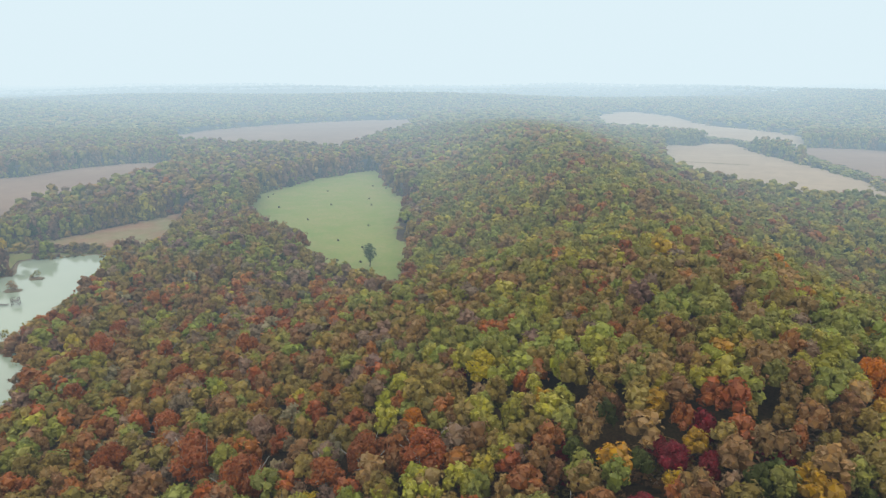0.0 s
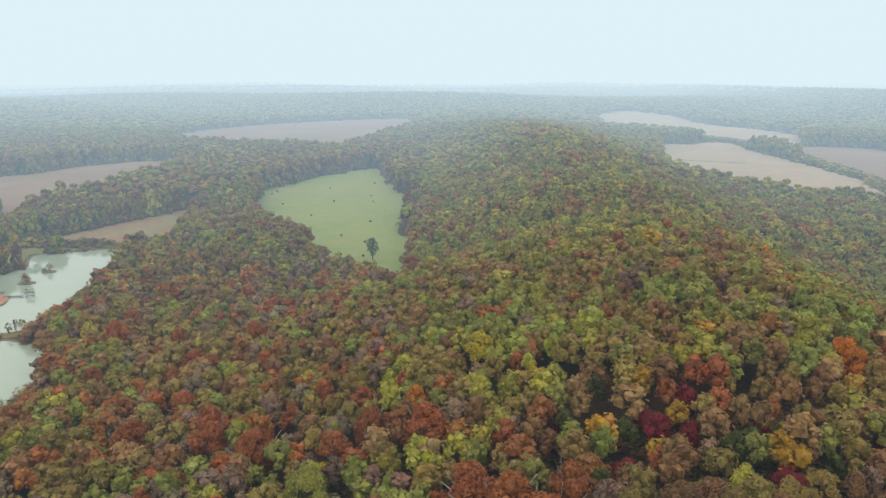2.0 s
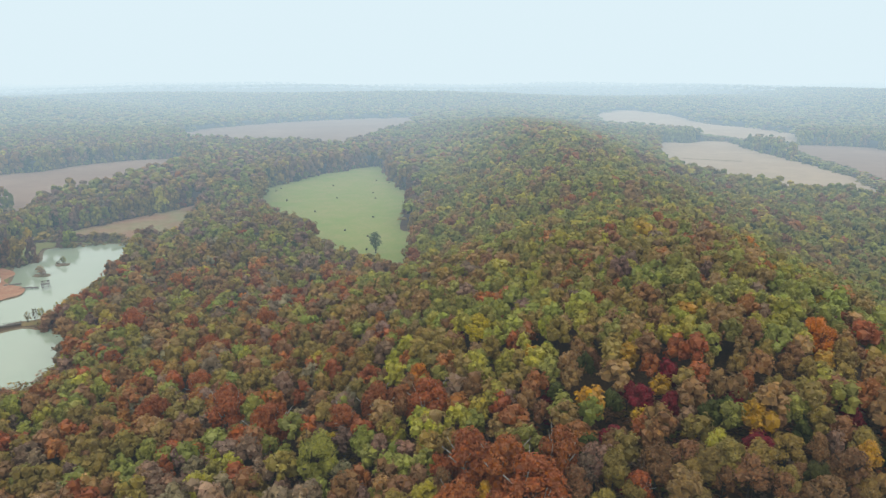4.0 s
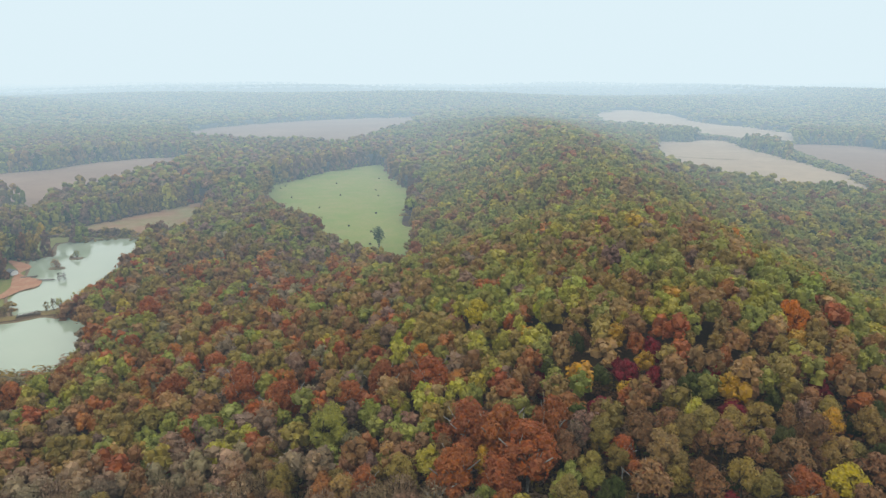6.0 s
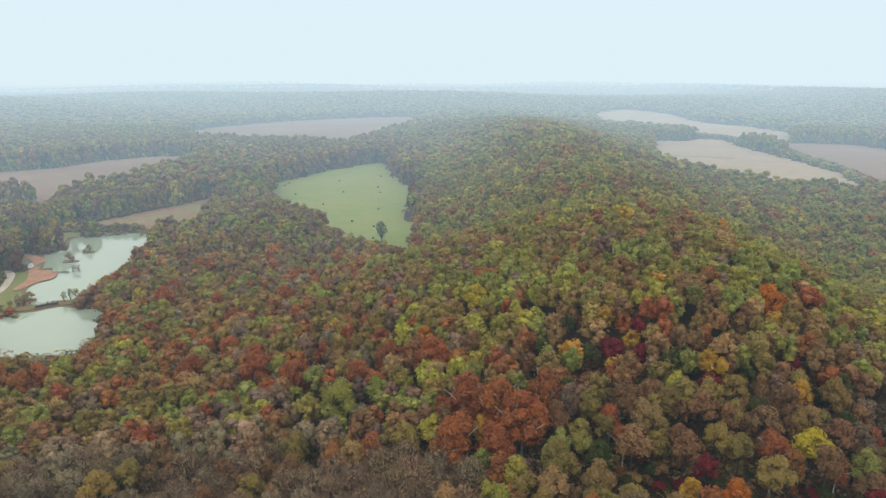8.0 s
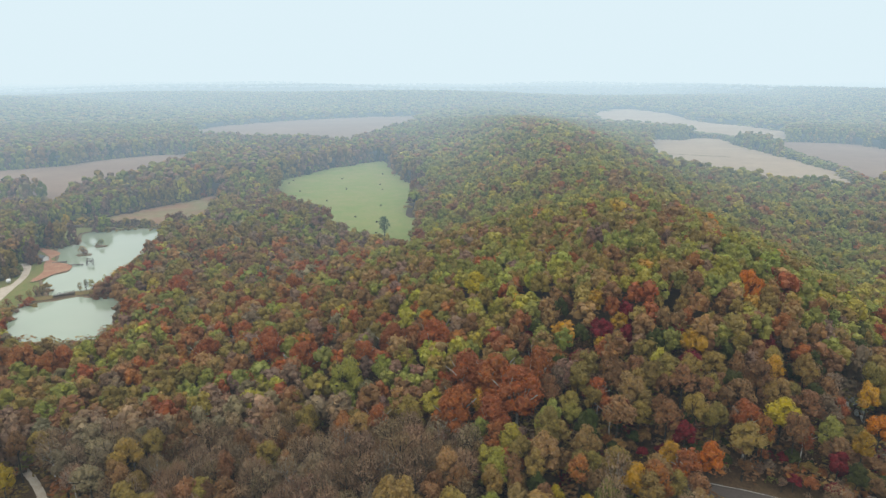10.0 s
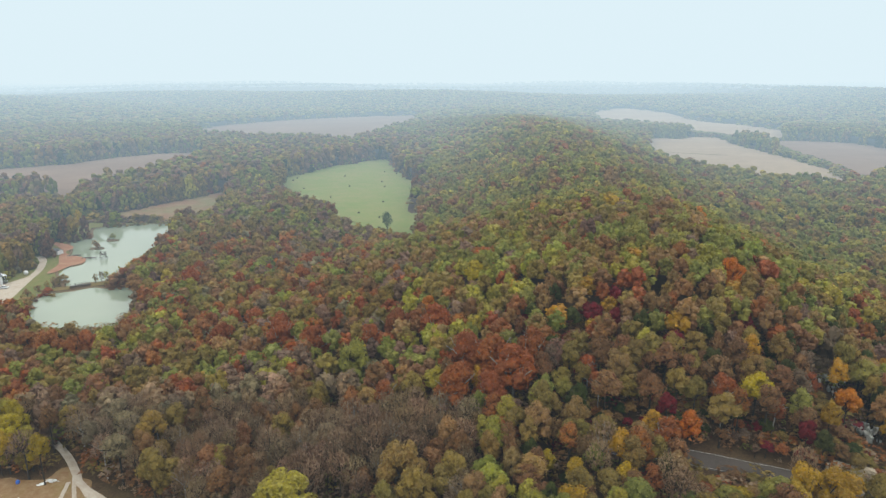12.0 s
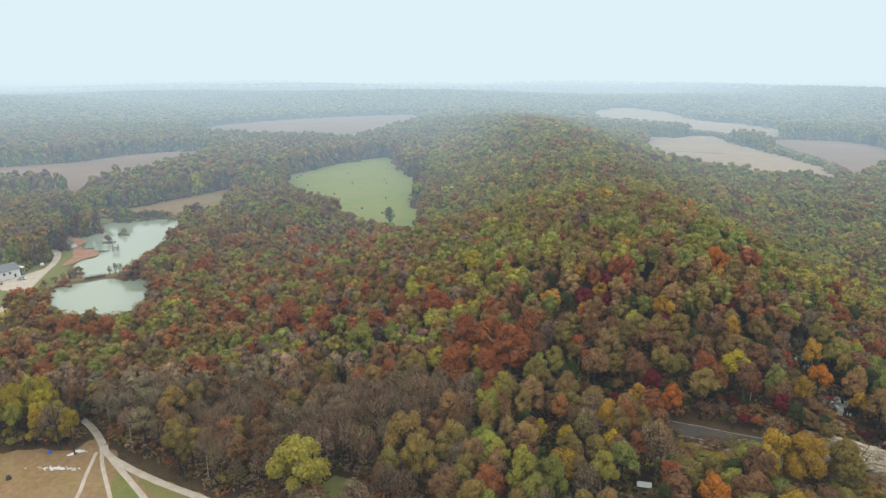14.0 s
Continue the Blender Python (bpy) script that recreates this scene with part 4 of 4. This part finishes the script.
tower = thing("timber_platform", (-215, 300, 3.5), "weathered timber diving platform standing in the pond", "platform", turn=15)
for x, y in ((-1.7, -1.2), (1.7, -1.2), (-1.7, 1.2), (1.7, 1.2)):
    part("post", stick(bmesh.new(), (x, y, -0.5), (x * 0.92, y * 0.92, 4.4), 0.13, 0.11), M_WOOD, tower)
for z in (1.1, 2.5, 3.9):
    for a, b in (((-1.7, -1.2), (1.7, -1.2)), ((-1.7, 1.2), (1.7, 1.2)), ((-1.7, -1.2), (-1.7, 1.2)), ((1.7, -1.2), (1.7, 1.2))):
        part("beam", stick(bmesh.new(), (*a, z), (*b, z), 0.09, 0.09), M_WOOD, tower)
part("deck", box(bmesh.new(), -1.9, -1.4, 2.58, 1.9, 1.4, 2.68, 0.02), M_WOOD, tower)
part("brace", stick(bmesh.new(), (-1.7, -1.2, 0.3), (1.7, -1.2, 2.4), 0.06, 0.06), M_WOOD, tower)


def jetty(at, length, width, turn):
    j = thing("jetty", at, "low grey timber jetty on the pond's clay bank", "jetty", turn=turn)
    part("deck", box(bmesh.new(), 0, -width / 2, 0.5, length, width / 2, 0.62, 0.02), M_WOOD, j)
    for k in range(3):
        for u in (-1, 1):
            part("post", stick(bmesh.new(), (length * (0.3 + 0.33 * k), u * width * 0.45, -0.6), (length * (0.3 + 0.33 * k), u * width * 0.45, 0.9), 0.09, 0.09), M_WOOD, j)


jetty((-228, 298.5, 3.6), 9, 1.6, 8)
jetty((-240, 303, 3.6), 8, 2.2, 20)


def gable_house(name, at, turn, lx, ly, wall_h, rise, label, roof_mat, wall_mat, windows, porch=False, eave=0.45):
    """A house with gabled roof, framed windows, door and, where it has one, a railed porch."""
    h = thing(name, at, label, "house", turn=turn)
    bm = bmesh.new()
    hx, hy = lx / 2, ly / 2
    vs = [bm.verts.new(p) for p in ((-hx, -hy, 0), (hx, -hy, 0), (hx, hy, 0), (-hx, hy, 0), (-hx, -hy, wall_h), (hx, -hy, wall_h), (hx, hy, wall_h), (-hx, hy, wall_h), (-hx, 0, wall_h + rise), (hx, 0, wall_h + rise))]
    for f in ((0, 1, 5, 4), (2, 3, 7, 6), (1, 2, 6, 9, 5), (3, 0, 4, 8, 7), (3, 2, 1, 0), (4, 5, 9, 8), (6, 7, 8, 9)):
        bm.faces.new([vs[k] for k in f])
    part("wall", bm, wall_mat, h)
    for u in (-1, 1):
        bm = bmesh.new()
        drop = eave * rise / hy
        top, low = (0, wall_h + rise + 0.04), (u * (hy + eave), wall_h - drop + 0.04)
        vs = [bm.verts.new(p) for x in (-hx - eave, hx + eave) for p in ((x, top[0], top[1]), (x, low[0], low[1]), (x, low[0], low[1] + 0.16), (x, top[0], top[1] + 0.16))]
        for f in ((0, 1, 2, 3), (7, 6, 5, 4), (0, 4, 5, 1), (1, 5, 6, 2), (2, 6, 7, 3), (3, 7, 4, 0)):
            bm.faces.new([vs[k] for k in f])
        bmesh.ops.recalc_face_normals(bm, faces=bm.faces[:])
        part("roof_slope", bm, roof_mat, h)
    for x, side, wide, tall, sill in windows:
        w = part("window", box(bmesh.new(), x - wide / 2, side * hy - 0.05, sill, x + wide / 2, side * hy + 0.05, sill + tall), M_GLASS, h)
        bm = bmesh.new()
        for a in (x - wide / 2 - 0.08, x + wide / 2):
            box(bm, a, side * hy - 0.08, sill - 0.08, a + 0.08, side * hy + 0.08, sill + tall + 0.08)
        for a in (sill - 0.08, sill + tall):
            box(bm, x - wide / 2, side * hy - 0.075, a, x + wide / 2, side * hy + 0.075, a + 0.08)
        part("window_frame", bm, M_WHITE, w)
    if porch:
        part("porch_deck", box(bmesh.new(), hx, -hy, 0.35, hx + 2.6, hy, 0.5, 0.02), M_WOOD, h)
        part("porch_roof", box(bmesh.new(), hx + 0.003, -hy - 0.2, wall_h - 0.35, hx + 2.9, hy + 0.2, wall_h - 0.2, 0.03), M_WHITE, h)
        for k in range(5):
            part("porch_post", box(bmesh.new(), hx + 2.4, -hy + 0.1 + (ly - 0.3) * k / 4, 0.0, hx + 2.52, -hy + 0.22 + (ly - 0.3) * k / 4, wall_h - 0.35), M_WHITE, h)
        part("railing", box(bmesh.new(), hx + 2.43, -hy + 0.1, 1.3, hx + 2.49, hy - 0.1, 1.38), M_WHITE, h)
    return h


house = gable_house("house", (-250.5, 243.5, 3.6), 62, 15.0, 10.0, 5.0, 2.6, "white two-level house with grey shingle roof", M_ROOF, M_WHITE,
                    [(-4, -1, 1.2, 1.3, 2.6), (-1, -1, 1.2, 1.3, 2.6), (2, -1, 1.2, 1.3, 2.6), (4.6, -1, 1.0, 2.0, 0.3), (-3, 1, 1.2, 1.3, 2.6), (2, 1, 1.2, 1.3, 2.6)], True)
part("chimney", box(bmesh.new(), -3.4, 0.8, 5.6, -2.6, 1.6, 8.0, 0.04), M_GREYROCK, house)
sheet("gravel_yard", [(-256, 226), (-232, 222), (-224, 226), (-229, 244), (-238, 262), (-242, 250), (-246, 238)], M_GRAVEL, 0.24, "gravel parking apron beside the house", "yard", 6)


def car(at, turn, paint, label):
    c = thing("car", at, label, "car", turn=turn)
    bm = bmesh.new()
    box(bm, -2.2, -0.88, 0.32, 2.2, 0.88, 0.92, 0.12)
    part("body", bm, paint, c)
    bm = bmesh.new()
    made = bmesh.ops.create_cube(bm, size=1, matrix=Matrix.Translation((-0.25, 0, 1.18)) @ Matrix.Diagonal((2.6, 1.6, 0.56, 1)))
    for v in bm.verts:
        if v.co.z > 1.2:
            v.co.x, v.co.y = v.co.x * 0.72 - 0.05, v.co.y * 0.85
    part("window_band", bm, M_GLASS, c, "dark glass")
    part("roof_panel", box(bmesh.new(), -1.2, -0.66, 1.44, 0.72, 0.66, 1.5, 0.03), paint, c)
    for x in (-1.4, 1.4):
        for y in (-0.84, 0.84):
            w = part("wheel", bmesh.new(), M_RUBBER, c)
            bm = bmesh.new()
            bmesh.ops.create_cone(bm, cap_ends=True, segments=14, radius1=0.33, radius2=0.33, depth=0.22, matrix=pose(x, y, 0.33, 90, 0, 0))
            part("tyre", bm, M_RUBBER, w)
            bm = bmesh.new()
            bmesh.ops.create_cone(bm, cap_ends=True, segments=10, radius1=0.19, radius2=0.19, depth=0.24, matrix=pose(x, y, 0.33, 90, 0, 0))
            part("rim", bm, M_METAL, w)


car((-237.5, 241, 3.78), 10, M_CAR, "white saloon car parked on the gravel apron")
car((-244.5, 231.5, 3.78), 25, M_CARRED, "dark red car parked beside the house")
car((-270, 331, 3.78), -20, M_CARRED, "dark car parked under the yard trees")

tank = thing("water_tank", (-241, 265, 3.62), "white round water tank beside the driveway", "tank")
bm = bmesh.new()
bmesh.ops.create_uvsphere(bm, u_segments=16, v_segments=10, radius=1.2, matrix=Matrix.Translation((0, 0, 1.5)))
part("vessel", bm, M_WHITE, tank)
for k in range(3):
    part("leg", stick(bmesh.new(), (0.7 * math.cos(2.1 * k), 0.7 * math.sin(2.1 * k), 0), (0.6 * math.cos(2.1 * k), 0.6 * math.sin(2.1 * k), 1.0), 0.06, 0.06), M_METAL, tank)
gable_house("trailer_home", (-309, 352, 3.5), 6, 11, 4, 2.6, 0.6, "long pale trailer home with a white roof", M_WHITE, M_WOOD, [(-3, -1, 1, 0.9, 1.2), (1, -1, 1, 0.9, 1.2), (4, -1, 0.9, 1.9, 0.2)], False, 0.2)
gable_house("boat_shed", (-248.5, 308.5, 4.1), -30, 6.0, 3.6, 2.2, 0.9, "small grey-roofed boat shed above the clay bank", M_ROOF, M_WHITE, [(-1.2, -1, 0.9, 0.8, 1.0), (1.5, -1, 0.9, 1.8, 0.1)], False, 0.3)
gable_house("barn", (-857, 2897, float(ground_z(-857, 2897))), 20, 20, 12, 17, 5, "far white barn on a misty hill", M_WHITE, M_WHITE, [(-6, -1, 4, 4, 3), (6, -1, 4, 4, 3)])

# ---- the clearing ----
def stones(name, spots, size, mat, label, category, seed, kind="stuff"):
    """Broken stones lying in a heap or a scatter."""
    q = random.Random(seed)
    bm = bmesh.new()
    for x, y in spots:
        r = size * q.uniform(0.4, 1.3)
        m = Matrix.Translation((x, y, float(ground_z(x, y)) + 0.14 + r * 0.3)) @ Euler((q.uniform(0, 3), q.uniform(0, 3), q.uniform(0, 3))).to_matrix().to_4x4() @ Matrix.Diagonal((r, r * q.uniform(0.6, 1), r * q.uniform(0.4, 0.8), 1))
        bmesh.ops.create_icosphere(bm, subdivisions=1, radius=1, matrix=m)
    for v in bm.verts:
        v.co += Vector((noise.noise(v.co * 3), noise.noise(v.co * 3 + Vector((9, 0, 0))), noise.noise(v.co * 3 + Vector((0, 9, 0))))) * size * 0.35
    return tagged(part(name, bm, mat), label, category, kind=kind)


q_ = random.Random(3)
stones("rubble", [(-114 + q_.gauss(0, 2.6), 67 + q_.gauss(0, 0.4)) for _ in range(120)], 0.26, M_WHITE, "scatter of white crushed limestone on the clearing", "rubble", 1)
stones("rubble", [(-112 + q_.gauss(0, 0.9), 75.5 + q_.gauss(0, 0.4)) for _ in range(24)], 0.42, M_WHITE, "small heap of white stones by the track", "rubble", 2)
stones("rubble", [(-114.3 + q_.gauss(0, 0.5), 74 + q_.gauss(0, 0.3)) for _ in range(12)], 0.4, M_WHITE, "few pale stones by the track", "rubble", 3)
drum = thing("barrel", (-121, 74.5, float(ground_z(-121, 74.5)) + 0.14), "bright blue plastic barrel on the clearing", "barrel")
bm = bmesh.new()
for z0, z1, r0, r1 in ((0, 0.12, 0.3, 0.34), (0.12, 0.45, 0.34, 0.36), (0.45, 0.8, 0.36, 0.34), (0.8, 0.95, 0.34, 0.28)):
    bmesh.ops.create_cone(bm, cap_ends=True, segments=16, radius1=r0 * 1.5, radius2=r1 * 1.5, depth=z1 - z0, matrix=Matrix.Translation((0, 0, (z0 + z1) / 2)))
part("shell", bm, M_BLUE, drum)
stump = thing("tree_stump", (-125, 62, float(ground_z(-125, 62)) + 0.12), "old brown tree stump in dry grass", "stump")
bm = bmesh.new()
stick(bm, (0, 0, 0), (0, 0, 0.35), 0.85, 0.6, 11)
stick(bm, (0, 0, 0.35), (0.03, 0, 1.0), 0.6, 0.56, 11)
for v in bm.verts:
    v.co += Vector((noise.noise(v.co * 2.3), noise.noise(v.co * 2.3 + Vector((7, 0, 0))), 0)) * 0.12
part("wood", bm, M_BARK, stump)


def bench():
    """A long red plank bench: seat and two legs."""
    b = thing("bench", (0, 0, 0), "long faded red plank bench in the wood", "bench", "rows of red benches in the wood")
    part("seat", box(bmesh.new(), -2.1, -0.24, 0.42, 2.1, 0.24, 0.5, 0.015), M_RED, b)
    for x in (-1.6, 1.6):
        part("leg", box(bmesh.new(), x - 0.05, -0.2, 0, x + 0.05, 0.255, 0.417), M_WOOD, b)
    return b


first = bench()
for k in range(14):
    g, row = divmod(k, 7)
    m = pose(-73 + 5.0 * g, 84 + 3.6 * g, 0, 0, 0, 22) @ pose(0, 1.3 * row - 3.9, 0)
    m.translation.z = float(ground_z(m.translation.x, m.translation.y)) + 0.02
    if k:
        copy_thing(first, m)
    else:
        first.matrix_basis = m
arch = thing("archway", (-75.5, 91.5, float(ground_z(-75.5, 91.5))), "white painted timber arch beside the benches", "arch", turn=25)
for x in (-1.1, 1.1):
    part("post", box(bmesh.new(), x - 0.09, -0.09, 0, x + 0.09, 0.09, 3.4), M_WHITE, arch)
part("crossbeam", box(bmesh.new(), -1.5, -0.1, 3.402, 1.5, 0.1, 3.6, 0.02), M_WHITE, arch)

shed = thing("utility_trailer", (49, 45.5, float(ground_z(49, 45.5)) + 0.02), "small white-roofed utility trailer under the trees", "trailer", turn=-12)
part("body", box(bmesh.new(), -1.7, -1.0, 0.5, 1.7, 1.0, 2.2, 0.06), M_WOOD, shed)
part("roof", box(bmesh.new(), -1.85, -1.15, 2.2, 1.85, 1.15, 2.34, 0.05), M_WHITE, shed, "plain white metal roof")
for y in (-1.0, 1.0):
    bm = bmesh.new()
    bmesh.ops.create_cone(bm, cap_ends=True, segments=14, radius1=0.36, radius2=0.36, depth=0.22, matrix=pose(0, y, 0.36, 90, 0, 0))
    part("wheel", bm, M_RUBBER, shed)

# ---- the road round the hill ----
for off in (-2.4, 2.4):
    pts = [Vector(p) for p in curve_round(ROAD_EAST, 6, False)]
    verts, faces = [], []
    for i, p in enumerate(pts):
        t = (pts[min(i + 1, len(pts) - 1)] - pts[max(i - 1, 0)]).normalized()
        for u in (off - 0.09, off + 0.09):
            x, y = p.x - t.y * u, p.y + t.x * u
            verts.append((x, y, float(ground_z(x, y)) + 0.30))
        if i:
            faces.append((2 * i - 2, 2 * i - 1, 2 * i + 1, 2 * i))
    tagged(new("road_line", mesh_of("road_line", verts, faces, M_LINE)), "worn white edge line on the asphalt", "road marking", kind="structure")


def boulder_mesh(name, seed, mat):
    """A bedded block of limestone with worn edges."""
    q = random.Random(seed)
    bm = bmesh.new()
    bmesh.ops.create_cube(bm, size=1)
    bmesh.ops.subdivide_edges(bm, edges=bm.edges[:], cuts=2, use_grid_fill=True)
    for v in bm.verts:
        v.co += Vector([noise.noise(v.co * 2.1 + Vector((seed * 3.1, k * 7, 0))) for k in range(3)]) * 0.28
        v.co *= 1 - 0.22 * max(0, v.co.length - 0.6)
    me = bpy.data.meshes.new(name)
    bm.to_mesh(me)
    bm.free()
    me.materials.append(mat)
    return me


BLOCKS = [boulder_mesh("rock_block", k, M_ROCK) for k in range(5)]
GREYS = [boulder_mesh("boulder", 10 + k, M_GREYROCK) for k in range(5)]
ledge = tagged(new("rock_ledge"), "bedded cream limestone ledge above the road", "rock ledge", kind="structure")
q_ = random.Random(11)
line = [Vector(p) for p in curve_round(LEDGE, 12, False)]
for k, p in enumerate(line):
    tall = 0.9 + 3.8 * smooth(88, 104, p.x)
    for lay in range(1 + int(tall / 0.75)):
        if q_.random() < 0.12:
            continue
        x, y = p.x + q_.uniform(-0.4, 0.4), p.y + 0.55 * lay + q_.uniform(-0.35, 0.35)
        o = part("rock_block", BLOCKS[q_.randrange(5)], None, ledge)
        o.matrix_basis = pose(x, y, float(ground_z(x, y)) + 0.25 + 0.6 * lay, q_.uniform(-6, 6), q_.uniform(-6, 6), -16 + q_.uniform(-14, 14)) @ Matrix.Diagonal((q_.uniform(1.3, 2.6), q_.uniform(1.2, 1.8), q_.uniform(0.6, 0.95), 1))
for cx, cy, n, spread in ((114, 95, 16, 3.6), (116, 78, 13, 3.0), (121, 63, 7, 2.2), (127, 84, 8, 3.0), (128, 66, 10, 3.0), (58, 100, 4, 2.0)):
    crag = thing("rock_outcrop", (cx, cy, float(ground_z(cx, cy))), "grey lichen-covered rock outcrop on the wooded slope", "rock", "rock outcrops on the slope")
    for k in range(n):
        x, y = q_.gauss(0, spread * 0.6), q_.gauss(0, spread * 0.5)
        o = part("boulder", GREYS[q_.randrange(5)], None, crag)
        z = float(ground_z(cx + x, cy + y) - ground_z(cx, cy))
        o.matrix_basis = pose(x, y, z + q_.uniform(0.4, 3.6), q_.uniform(-20, 20), q_.uniform(-20, 20), q_.uniform(0, 360)) @ Matrix.Diagonal((q_.uniform(0.6, 1.5), q_.uniform(0.6, 1.4), q_.uniform(0.7, 2.2), 1))
stones("rubble", [(-210.5 + q_.gauss(0, 1.6), 231 + q_.gauss(0, 0.9)) for _ in range(40)], 0.6, M_GREYROCK, "heap of grey boulders on the pond's edge", "rubble", 5)
post = thing("mooring_post", (-197.5, 197, 3.3), "leaning timber mooring post in the pond", "post")
part("pile", stick(bmesh.new(), (0, 0, -0.5), (0.3, 0, 3.2), 0.14, 0.11), M_WOOD, post)
part("crossbar", stick(bmesh.new(), (-1.6, 0, 1.9), (1.0, 0.1, 2.2), 0.08, 0.07), M_WOOD, post)
